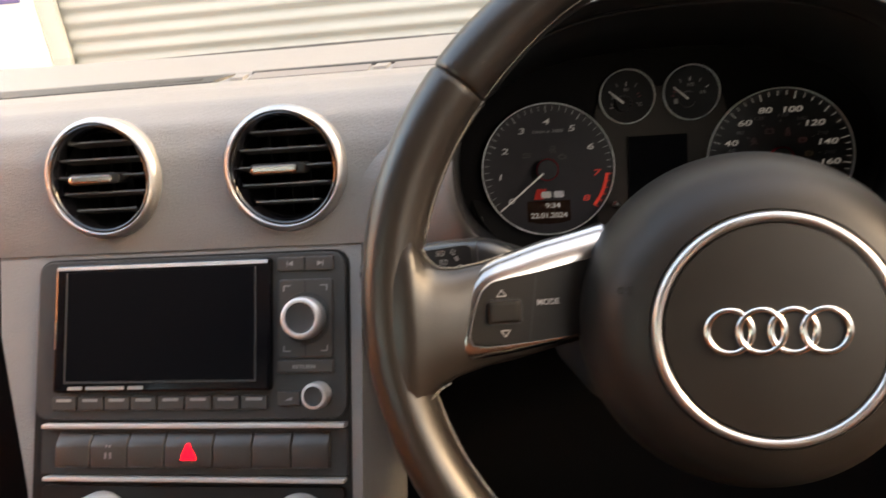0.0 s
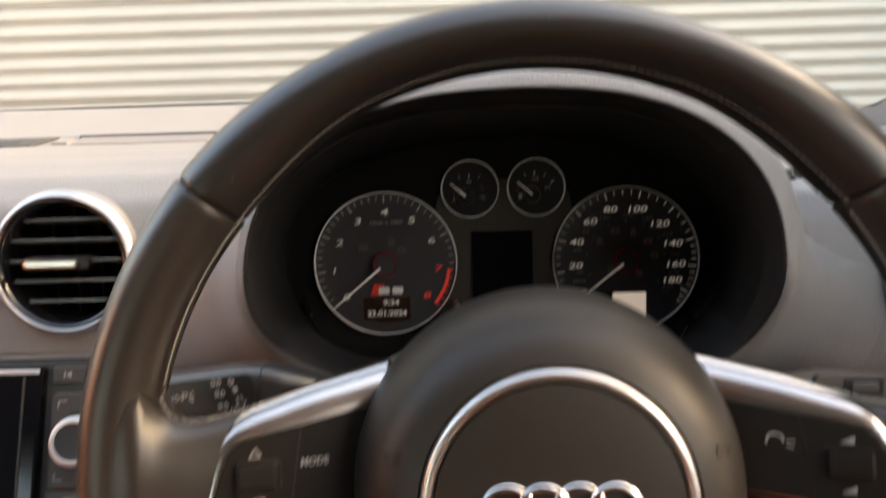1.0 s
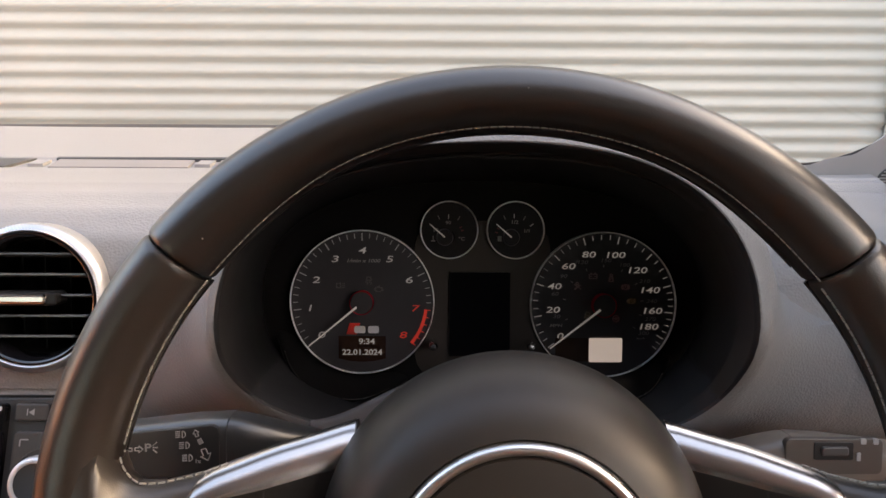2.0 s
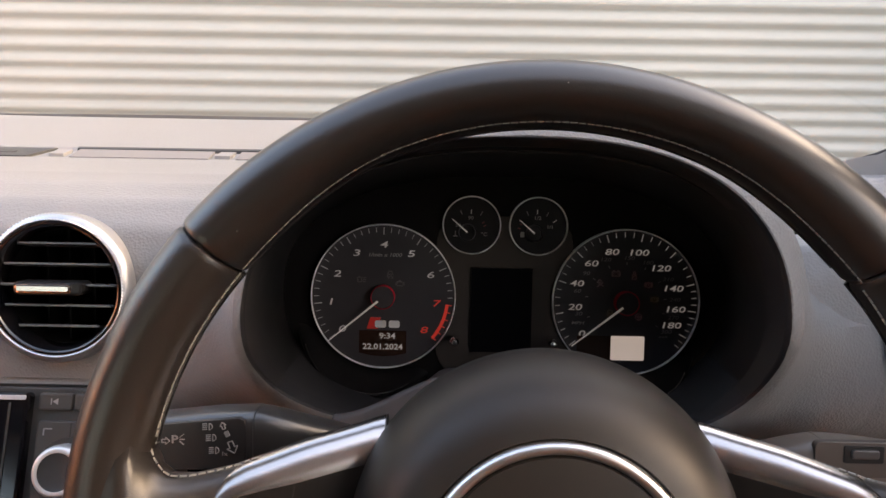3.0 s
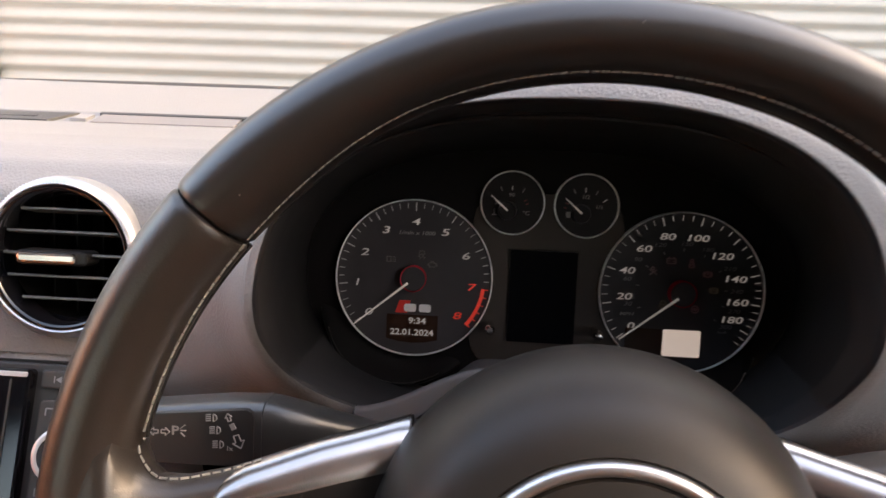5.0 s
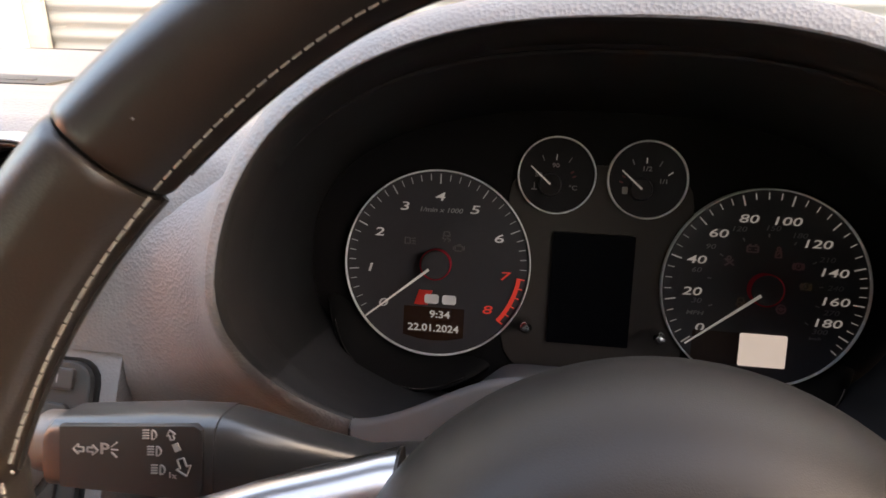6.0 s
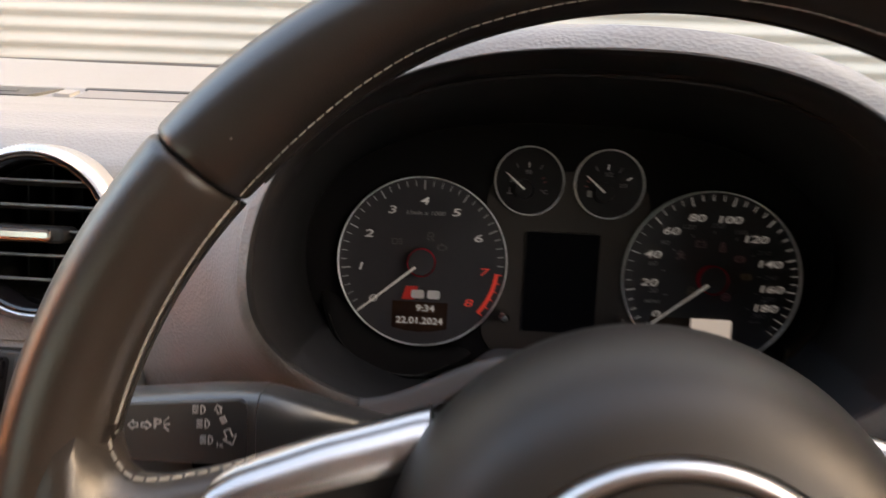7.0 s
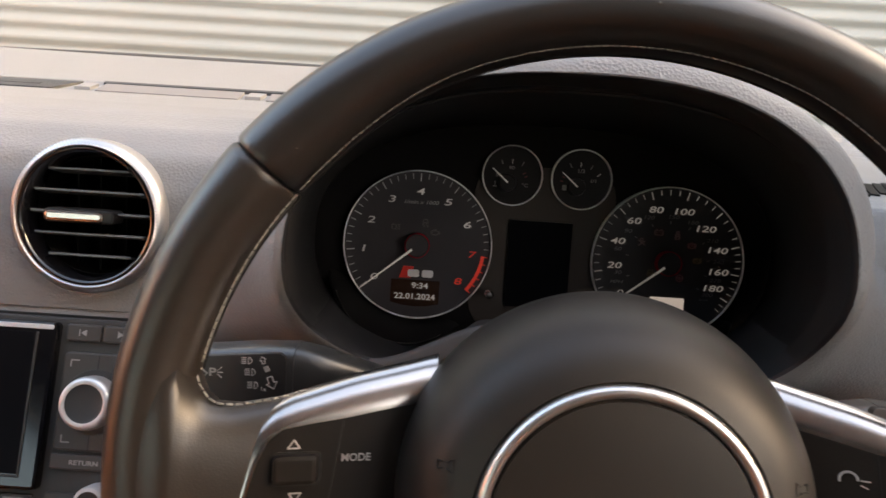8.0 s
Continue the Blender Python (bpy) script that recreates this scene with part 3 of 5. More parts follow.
def hub_and_needle(d, u, v, angle, r):
    part("hub_ring", lathe([(0.0084, 0.0), (0.0085, 0.0060), (0.0088, 0.0065), (0.0091, 0.0060), (0.0092, 0.0)], u, v, 48), REDRING, d, "dark red ring round the hub")
    part("hub", lathe([(0.0, 0.0060), (0.0078, 0.0060), (0.0084, 0.0054)], u, v, 40), DIAL, d)
    bm = bmesh.new()
    stroke(bm, at_angle(0.0045, angle, u, v), at_angle(r - 0.0015, angle, u, v), 0.0016, 0.0068, 0.0078, 0.0007)
    part("needle", bm, NEEDLE, d, "slim white needle at rest")


TA = [219.2 - 32.3 * k for k in range(9)]
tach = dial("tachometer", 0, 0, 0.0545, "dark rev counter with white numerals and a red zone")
each("tick_mark", marks_round(0, 0, TA[:7], 0.0468, 0.0525, 0.00065), TICK, tach)
each("minor_tick", marks_round(0, 0, [TA[0] - 32.3 * (k + m / 5) for k in range(7) for m in (1, 2, 3, 4)], 0.0488, 0.0525, 0.0004), TICK, tach)
for k, (r, n) in enumerate(((0.0402, "0"), (0.0402, "1"), (0.0388, "2"), (0.0386, "3"), (0.0392, "4"), (0.0386, "5"), (0.0392, "6"))):
    x, y = at_angle(r, TA[k])
    part("numeral", writing(n, x, y, 0, 0.0048, 1.80, slant=0.14, weight=0.004), PRINT, tach, "white numeral", smooth=False)
for k, r in ((7, 0.0402), (8, 0.0400)):
    x, y = at_angle(r, TA[k])
    part("numeral", writing(str(k), x, y, 0, 0.0048, 1.80, slant=0.14, weight=0.004), REDP, tach, "red numeral", smooth=False)
part("caption", writing("1/min x 1000", 0.0008, 0.0315, 0, 0.0026, 1.3, slant=0.2), SYMBOL, tach)
bm = lathe([(0.0476, 0.0), (0.0476, 0.0004), (0.0500, 0.0004), (0.0500, 0.0)], 0, 0, 24, TA[8] - 0.6, TA[7] + 0.6)
ticks(bm, 0, 0, [TA[7] - 6.46 * k for k in range(6)], 0.0498, 0.0522, 0.0006)
part("red_zone", bm, REDP, tach, "red zone band")
bm = prism([(-0.0122, -0.0247), (-0.0040, -0.0247), (-0.0015, -0.0160), (-0.0095, -0.0160)], -0.0005, 0.0004)
part("badge_block", bm, BLOCK, tach, "red slanted badge block")
bm = plate(-0.0060, 0.0025, -0.0237, -0.0182, 0.0002, 0.0006, 0.0015, 0)
plate(0.0045, 0.0128, -0.0237, -0.0182, 0.0002, 0.0006, 0.0015, 0, bm=bm)
part("badge_bars", bm, BADGE, tach, "pale badge bars")
bm = prism([(-0.018, -0.0260), (-0.018, -0.0432), (-0.009, -0.0452), (0, -0.0458), (0.009, -0.0452), (0.018, -0.0432), (0.018, -0.0260)], -0.0005, 0.0003)
part("display", bm, LCDOFF, tach, "dark clock display with lit digits")
bm = writing("9:34", 0.0035, -0.0302, 0.0004, 0.0042, 1.2)
writing("22.01.2024", 0.0, -0.0385, 0.0004, 0.0042, 1.15, bm=bm)
part("clock_digits", bm, CLOCK, tach, "lit white clock and date digits")
hub_and_needle(tach, 0, 0, 219.6, 0.0535)


def telltale(kind, x, y, mat, parent):
    """A small printed warning symbol, about 6 mm wide, centred on (x, y)."""
    bm, w0, w1 = bmesh.new(), -0.0005, 0.0001
    line = lambda a, b, c, d, wide=0.0007: stroke(bm, (x + a, y + b), (x + c, y + d), wide, w0, w1)
    loop = lambda pts, wide=0.0007: [line(*a, *b, wide) for a, b in zip(pts, pts[1:] + pts[:1])]
    ring = lambda r, cx=0.0, cy=0.0: loop([(cx + r * math.cos(math.pi * k / 6), cy + r * math.sin(math.pi * k / 6)) for k in range(12)])
    if kind == "engine":
        loop([(-0.0022, -0.0016), (0.0014, -0.0016), (0.0024, -0.0006), (0.0024, 0.0010), (0.0008, 0.0014), (-0.0022, 0.0014)])
        line(-0.0010, 0.0022, 0.0010, 0.0022)
        line(-0.0031, -0.0008, -0.0031, 0.0008)
        line(0.0031, -0.0012, 0.0031, 0.0012)
    elif kind == "skid":
        loop([(-0.0020, 0.0002), (0.0020, 0.0002), (0.0013, 0.0026), (-0.0013, 0.0026)])
        for side in (-0.0015, 0.0012):
            line(side, -0.0002, side - 0.0010, -0.0012)
            line(side - 0.0010, -0.0012, side + 0.0010, -0.0020)
            line(side + 0.0010, -0.0020, side, -0.0032)
    elif kind == "lamp":
        loop([(-0.0030, -0.0017), (0.0000, -0.0017), (0.0000, 0.0017), (-0.0030, 0.0017)])
        for k in (-0.0015, 0.0, 0.0015):
            line(0.0010, k, 0.0032, k)
    elif kind == "battery":
        loop([(-0.0029, -0.0018), (0.0029, -0.0018), (0.0029, 0.0014), (-0.0029, 0.0014)])
        for k in (-0.0016, 0.0016):
            line(k - 0.0006, 0.0022, k + 0.0006, 0.0022)
            line(k - 0.0006, -0.0002, k + 0.0006, -0.0002, 0.0005)
    elif kind == "belt":
        ring(0.0009, 0.0, 0.0022)
        loop([(-0.0016, -0.0026), (0.0016, -0.0026), (0.0012, 0.0010), (-0.0012, 0.0010)])
        line(-0.0016, -0.0018, 0.0014, 0.0008)
    elif kind == "airbag":
        ring(0.0010, -0.0004, 0.0020)
        line(-0.0026, 0.0014, 0.0024, -0.0020, 0.0009)
        line(-0.0024, -0.0024, 0.0020, 0.0010, 0.0009)
    elif kind == "brake":
        ring(0.0019)
        line(0.0, -0.0004, 0.0, 0.0012)
        for side in (-1, 1):
            arc = [(side * 0.0029 * math.cos(radians(a)), 0.0029 * math.sin(radians(a))) for a in (-40, -14, 14, 40)]
            for a, b in zip(arc, arc[1:]):
                line(*a, *b)
    else:
        ring(0.0024)
        ring(0.0008)
        line(-0.0022, 0.0002, 0.0022, 0.0002)
    part("warning_symbol", bm, mat, parent, "faint warning symbol", smooth=False)


for kind, x, y in (("lamp", -0.0165, 0.0125), ("skid", 0.0050, 0.0165), ("engine", 0.0125, 0.0098)):
    telltale(kind, x, y, AMBER, tach)

SU, SV = 0.1835, -0.0015
SA = [218.6, 190.2, 162.5, 134.8, 107.2, 77.4, 46.9, 16.3, -6.6, -29.4]
speedo = dial("speedometer", SU, SV, 0.0553, "dark speedometer with white numerals, needle at zero")
each("tick_mark", marks_round(SU, SV, SA, 0.0476, 0.0533, 0.00065), TICK, speedo)
minor = [SA[k] + (SA[k + 1] - SA[k]) * m / 4 for k in range(9) for m in (1, 2, 3)] + [-34.5, -39.5]
each("minor_tick", marks_round(SU, SV, minor, 0.0497, 0.0533, 0.0004), TICK, speedo)
for n, x, y in (("0", -231, -175), ("20", -271, -33), ("40", -264, 94), ("60", -191, 202), ("80", -83, 265), ("100", 57, 263), ("120", 176, 182), ("140", 246, 75), ("160", 261, -37), ("180", 242, -123)):
    part("numeral", writing(n, SU + x * 0.0001418, SV + y * 0.0001418 + 0.0006, 0, 0.0045, 1.66, slant=0.14, weight=0.004), PRINT, speedo, "white numeral", smooth=False)
part("caption", writing("MPH", SU - 0.0359, SV - 0.0160, 0, 0.0022, 1.5, slant=0.2), SYMBOL, speedo, smooth=False)
for n, x, y in (("30", -251, -67), ("60", -261, 55), ("90", -216, 150), ("120", -116, 225), ("150", 9, 235), ("180", 109, 212), ("210", 219, 125), ("240", 259, 17), ("270", 254, -80), ("300", 219, -157), ("km/h", 205, -184)):
    part("inner_numeral", writing(n, SU + x * 0.0001418, SV + y * 0.0001418 + 0.0005, 0, 0.0028 if n != "km/h" else 0.0016, 1.4, slant=0.2, weight=0.0), DIM, speedo, "dim numeral", smooth=False)
each("inner_tick", marks_round(SU, SV, [202, 172, 144, 116, 90, 62, 33, 6, -15, -36], 0.0288, 0.0308, 0.0005), DIM, speedo)
for kind, x, y, mat in (("airbag", -138, 100, REDTELL), ("battery", -56, 155, REDTELL), ("belt", 41, 145, REDTELL), ("brake", 119, 97, REDTELL), ("brake", 154, 20, AMBER), ("wheel", 71, -75, REDTELL), ("skid", -81, -60, AMBER)):
    telltale(kind, SU + x * 0.0001418, SV + y * 0.0001418, mat, speedo)
part("display_window", plate(SU - 0.036, SU - 0.0105, SV - 0.0435, SV - 0.0255, -0.0005, 0.0003, 0.001, 0), LCDOFF, speedo, "mileage display end outside the pale reflection")
# Pale panel that stands for the reflection on the display's right end.
part("display", plate(SU - 0.0103, SU + 0.0150, SV - 0.0440, SV - 0.0255, -0.0005, 0.0003, 0.001, 0), LCDREFLECT, speedo, "mileage display end with a pale reflection painted on")
hub_and_needle(speedo, SU, SV, 218.0, 0.0540)

for name, gu, marks, label in (("temperature_gauge", 0.0660, ((-57, 67), (-4, 72), (51, 63)), "small dark temperature gauge"), ("fuel_gauge", 0.1162, ((-60, 68), (-8, 76), (47, 65), (87, 28)), "small dark fuel gauge")):
    g = dial(name, gu, 0.0552, 0.0216, label, GAUGEFACE)
    for x, y in marks:
        bm = bmesh.new()
        c = Vector((gu + x * 0.00014, 0.0552 + y * 0.00014))
        d = Vector((x + 10, y + 45)).normalized() * 0.0016
        stroke(bm, c - d, c + d, 0.0005, -0.0006, 0.0002)
        part("tick_mark", bm, PRINT if abs(x) in (4, 8, 87) else DIM, g, smooth=False)
    pieces = []
    if name == "fuel_gauge":
        pieces.append(writing("1/2", gu - 0.0008, 0.0552 + 0.0060, 0, 0.0026, 1.2))
        pieces.append(writing("1/1", gu + 0.0086, 0.0552 - 0.0006, 0, 0.0024, 1.2))
        pieces.append(plate(gu - 0.0135, gu - 0.0105, 0.0552 - 0.0085, 0.0552 - 0.0045, -0.0005, 0.0002, 0.0006, 0))
    else:
        pieces.append(writing("90", gu - 0.0008, 0.0552 + 0.0054, 0, 0.0024, 1.2))
        pieces.append(writing("50", gu - 0.0102, 0.0552 - 0.0002, 0, 0.0024, 1.2))
        pieces.append(writing("°C", gu + 0.0094, 0.0552 - 0.0068, 0, 0.0026, 1.2))
        bm = plate(gu - 0.0125, gu - 0.0119, 0.0552 - 0.0085, 0.0552 - 0.0045, -0.0005, 0.0002, 0.0002, 0)
        plate(gu - 0.0138, gu - 0.0106, 0.0552 - 0.0088, 0.0552 - 0.0080, -0.0005, 0.0002, 0.0002, 0, bm=bm)
        pieces.append(bm)
    each("numeral", pieces, DIM if name != "fuel_gauge" else SYMBOL, g)
    part("red_mark", ticks(bmesh.new(), gu - 0.002, 0.050, (150, 165) if name == "fuel_gauge" else (22, 34), 0.0118, 0.0138, 0.0008), REDDIM, g)
    part("hub", lathe([(0.0, 0.004), (0.0058, 0.004), (0.0066, 0.0)], gu - 0.0034, 0.0552 - 0.0055, 32), GAUGEFACE, g)
    bm = bmesh.new()
    stroke(bm, (gu - 0.0034, 0.0552 - 0.0053), (gu - 0.0148, 0.0552 + 0.0046), 0.0011, 0.0042, 0.005, 0.0005)
    part("needle", bm, NEEDLE, g, "slim white needle")

scr = part("centre_display", plate(0.0665, 0.1125, -0.041, 0.0230, -0.004, 0.0005, 0.0006, 0), SCREEN, cluster, "dark centre display, switched off")
# Added plate that paints the lit middle of the cluster.
part("lit_plate", plate(0.0400, 0.1430, -0.060, 0.0620, -0.005, -0.0022, 0.020, 0.0005), PLATELIT, cluster)
for x in (0.0545, 0.1270):
    part("reset_peg", lathe([(0.0, 0.018), (0.0018, 0.0177), (0.0030, 0.0160), (0.0034, 0.0125), (0.0030, -0.004)], x, -0.0310, 20), CHROME, cluster, "small chrome reset peg")

def collar_ring(u, angle, k):
    """Section of the raised collar below a dial; it sinks into the plate at its ends."""
    k = min(k, 1.0)
    k = k * k * (3 - 2 * k)
    return [(*at_angle(r, angle, u, 0), w * k - 0.014 * (1 - k)) for r, w in ((0.0560, -0.0015), (0.0595, 0.011), (0.0645, 0.025), (0.0672, 0.0300), (0.0690, 0.0298), (0.0702, 0.026), (0.0738, -0.004))]


for u, a0, a1 in ((0.0, 182, 318), (SU, -25, -138)):
    a0, a1 = min(a0, a1), max(a0, a1)
    part("collar", loft([collar_ring(u, a0 + (a1 - a0) * i / 72, min(i, 72 - i) / 30) for i in range(73)], False), BLACK, cluster, "satin black collar")
    # The highlight on the black collar's crest is built as a chrome line.
    part("collar_highlight", tube([collar_ring(u, a0 + (a1 - a0) * i / 72, min(i, 72 - i) / 30)[3] for i in range(16, 57)], 0.0004, 6), CHROME, cluster, "highlight on the collar, added as a fine chrome line")

# ---- steering column cover ----
column = thing("column_cover", "dark grey plastic steering column cover", "column cover", FACE, (HU, -0.08, 0.1))


def arch(d):
    """Height of the cover's top at a distance from its middle."""
    k = min(max((abs(d) - 0.030) / 0.074, 0.0), 1.0)
    return -0.0300 - 0.0252 * k * k * (3 - 2 * k)


rings = []
for w, lift in ((0.030, -0.050), (0.060, -0.034), (0.085, -0.018), (0.100, -0.0075), (0.1085, -0.0022), (0.1130, -0.0004), (0.1150, -0.0010), (0.1162, -0.0034)):
    rings.append([(HU + d, arch(d) + lift, w) for d in [-0.1035 + 0.207 * i / 60 for i in range(61)]])
thick = lambda d: 0.0045 + 0.030 * max(abs(d) - 0.040, 0.0) / 0.10
for w, lift in ((0.1158, 1.0), (0.105, 1.15), (0.060, 1.6)):
    rings.append([(HU + d, arch(d) - thick(d) * lift - 0.002, w) for d in [-0.1035 + 0.207 * i / 60 for i in range(61)]])
part("upper_cover", loft(rings, False), COVER, column, sharp=50)
for side in (-1, 1):
    x = HU + side * 0.1040
    top = arch(0.1035)
    part("joint", tube([(x - side * 0.006, top - 0.0090, 0.094), (x - side * 0.003, top - 0.0035, 0.106), (x - side * 0.001, top - 0.0004, 0.1128), (x, top - 0.0040, 0.1162), (x, top - 0.0180, 0.1158)], 0.0006, 6), BLACK, column, "dark joint beside the cover", smooth=False)
rings = []
for w, hw, hv in ((0.02, 0.095, 0.046), (0.10, 0.088, 0.044), (0.165, 0.074, 0.040), (0.185, 0.066, 0.034), (0.188, 0.05, 0.028)):
    rings.append([(HU + hw * math.copysign(abs(math.cos(t)) ** 0.7, math.cos(t)), -0.108 + hv * math.copysign(abs(math.sin(t)) ** 0.7, math.sin(t)), w) for t in ts[::2]])
part("lower_cover", loft(rings, True, True), BLACK, column)

# ---- stalks ----
def stalk(name, side, label):
    """A column stalk; side -1 points to the left of the wheel."""
    s = thing(name, label, "column stalk", FACE, (HU + side * 0.10, -0.06, 0.17))
    X = lambda x: HU + side * (x + (0.034 if side > 0 else 0.0))
    low, near = (0.019, 0.030) if side > 0 else (0.0, 0.0)
    rings = []
    for d, cv, w, hv, hw in ((0.060, -0.064, 0.140, 0.012, 0.010), (0.085, -0.060, 0.158, 0.011, 0.010), (0.105, -0.053, 0.170, 0.0125, 0.0115), (0.118, -0.0490, 0.176, 0.0140, 0.0125), (0.126, -0.0478, 0.1775, 0.0150, 0.0125), (0.130, -0.0475, 0.1775, 0.0151, 0.0125)):
        rings.append([(X(d), cv - low + hv * math.copysign(abs(math.sin(t)) ** 0.6, math.sin(t)), w - near + hw * math.copysign(abs(math.cos(t)) ** 0.6, math.cos(t))) for t in [2 * math.pi * i / 28 for i in range(28)]])
    # The wiper stalk takes the paler tone that holds its warm light.
    part("neck", loft(rings, True, True), STALKGREY if side < 0 else STALKWARM, s)
    rings = []
    for d, g in ((0.1302, 1.0), (0.150, 0.97), (0.175, 0.88), (0.189, 0.83), (0.192, 0.74)):
        rings.append([(X(d), -0.0475 - 0.018 * (1 - g) - low + 0.0152 * g * math.copysign(abs(math.sin(t)) ** 0.5, math.sin(t)), 0.1775 - near + 0.0125 * min(1.0, g + 0.14) * math.copysign(abs(math.cos(t)) ** 0.5, math.cos(t))) for t in [2 * math.pi * i / 28 for i in range(28)]])
    part("body", loft(rings, True, True), STALKGREY if side < 0 else STALKWARM, s)
    part("end_piece", loft([[(X(d), -0.0505 - low + r * math.sin(t), 0.1775 - near + r * math.cos(t)) for t in [2 * math.pi * i / 24 for i in range(24)]] for d, r in ((0.191, 0.0112), (0.1985, 0.0108), (0.2000, 0.0098))], True, True), STALKWARM, s, "grey end piece")
    part("end_cap", loft([[(X(d), -0.0510 - low + r * math.sin(t), 0.1775 - near + r * math.cos(t)) for t in [2 * math.pi * i / 24 for i in range(24)]] for d, r in ((0.199, 0.0075), (0.2015, 0.0072), (0.2028, 0.0058), (0.2032, 0.003))], True, True), CHROME, s, "chrome push button")
    return s


left = stalk("indicator_stalk", -1, "black indicator stalk with printed light symbols")
FW = 0.1910
part("face_panel", prism([(-0.0990, -0.0605), (-0.0520, -0.0600), (-0.0490, -0.0585), (-0.0478, -0.0555), (-0.0478, -0.0385), (-0.0486, -0.0358), (-0.0510, -0.0345), (-0.0990, -0.0392)], 0.186, FW - 0.0004, 0.0004), STALKBLACK, left, "black printed face")


def arrow(bm, x, y, dx, dy, size):
    d = Vector((dx, dy)).normalized()
    n = Vector((-d.y, d.x))
    c = Vector((x, y))
    for a, b in ((c + d * size, c + n * size * 0.9), (c + d * size, c - n * size * 0.9), (c + n * size * 0.9, c + n * size * 0.4), (c - n * size * 0.9, c - n * size * 0.4), (c + n * size * 0.4, c + n * size * 0.4 - d * size), (c - n * size * 0.4, c - n * size * 0.4 - d * size), (c + n * size * 0.4 - d * size, c - n * size * 0.4 - d * size)):
        if (a - b).length > 1e-6:
            stroke(bm, a, b, 0.0004, FW - 0.001, FW + 0.0002)


pieces = []
for place in ((-0.0917, -0.0464, -1, 0, 0.0019), (-0.0865, -0.0462, 1, 0, 0.0019), (-0.0588, -0.0382, -0.35, 1, 0.0017), (-0.0543, -0.0488, 0.4, -1, 0.0030)):
    bm = bmesh.new()
    arrow(bm, *place)
    pieces.append(bm)
bm = writing("P", -0.0822, -0.0455, FW, 0.0038, 1.25)
for a, b in (((-0.0798, -0.0453), (-0.0774, -0.0453)), ((-0.0798, -0.0444), (-0.0778, -0.0427)), ((-0.0798, -0.0462), (-0.0778, -0.0479))):
    stroke(bm, a, b, 0.0004, FW - 0.001, FW + 0.0002)
pieces.append(bm)
for x, y in ((-0.0655, -0.0388), (-0.0638, -0.0442), (-0.0624, -0.0504)):
    bm = bmesh.new()
    for k in range(4):
        stroke(bm, (x - 0.0032, y + 0.0012 - k * 0.0009), (x - 0.0010, y + 0.0014 - k * 0.0009), 0.0004, FW - 0.001, FW + 0.0002)
    arc = [at_angle(0.0016, a, x, y) for a in (90, 60, 30, 0, -30, -60, -90)]
    for a, b in zip(arc, arc[1:] + arc[:1]):
        stroke(bm, a, b, 0.0004, FW - 0.001, FW + 0.0002)
    pieces.append(bm)
bm = bmesh.new()
stroke(bm, (-0.0574, -0.0410), (-0.0562, -0.0434), 0.0021, FW - 0.001, FW + 0.0002)
pieces.append(bm)
pieces.append(writing("1x", -0.0582, -0.0520, FW, 0.0019, 1.1))
each("symbol", pieces, SYMBOL, left, "pale printed symbol")

right = stalk("wiper_stalk", 1, "dark wiper stalk with a small slider on its face")
part("inset", plate(0.2435, 0.2955, -0.0700, -0.0508, 0.1560, 0.1600, 0.003, 0.0004), INSETWARM, right, "dark inset face, brown from warm light in its colour")
part("slider_slot", plate(0.2585, 0.2795, -0.0620, -0.0525, 0.1590, 0.1605, 0.001, 0.0003), BLACK, right)
part("slider", plate(0.2620, 0.2765, -0.0595, -0.0545, 0.1590, 0.1619, 0.0015, 0.0008), KEY, right, "ribbed slider")
for a, b, c, d in ((0.2835, 0.2862, -0.0535, -0.0505), (0.2900, 0.2928, -0.0535, -0.0505), (0.2815, 0.2835, -0.0625, -0.0580)):
    part("symbol", plate(a, b, c, d, 0.1590, 0.1605, 0.0005, 0), SYMBOL, right, "pale printed symbol")

# ---- steering wheel ----
WHEEL = leaning(7, 0.0870, -0.258, -0.054)
wheel = thing("steering_wheel", "black leather steering wheel with silver spoke trim and pale stitching", "steering wheel", WHEEL)
RM, RA, RW = 0.1699, 0.0131, 0.0172


def rim_point(a, q, grow=1.0):
    """On the rim at angle a; q goes round its section, 0 outwards, 90 to the driver. The rim swells inwards at the thumb rests."""
    k = min(max((abs(a - 90) - 22) / 26, 0.0), 1.0)
    f = min(max((abs(a - 90) - 52) / 36, 0.0), 1.0)
    swell = 0.0034 * k * k * (3 - 2 * k) * (1 - 0.45 * f)
    c = math.cos(radians(q))
    r = RM + (RA + (swell if c < 0 else 0.25 * swell)) * grow * c
    return Vector((r * math.cos(radians(a)), r * math.sin(radians(a)), RW * grow * math.sin(radians(q))))


def rim_piece(name, a0, a1, mat, label):
    n = max(int((a1 - a0) / 2), 4)
    stations = [(a0, 0.90), (a0 + 0.25, 0.965), (a0 + 0.7, 0.995)] + [(a0 + 1.2 + (a1 - a0 - 2.4) * i / n, 1.0) for i in range(n + 1)] + [(a1 - 0.7, 0.995), (a1 - 0.25, 0.965), (a1, 0.90)]
    return part(name, loft([[rim_point(a, 360 * k / 40, g) for k in range(40)] for a, g in stations], True, True), mat, wheel, label)


rim_piece("rim_top", 39.1, 140.9, LEATHER, "smooth black leather rim cover")
rim_piece("rim_side", 141.1, 217.9, WORN, "worn black leather grip")
rim_piece("rim_side", -37.9, 38.9, WORN, "worn black leather grip")
rim_piece("rim_foot", 218.1, 321.9, LEATHER, "smooth black leather rim cover")


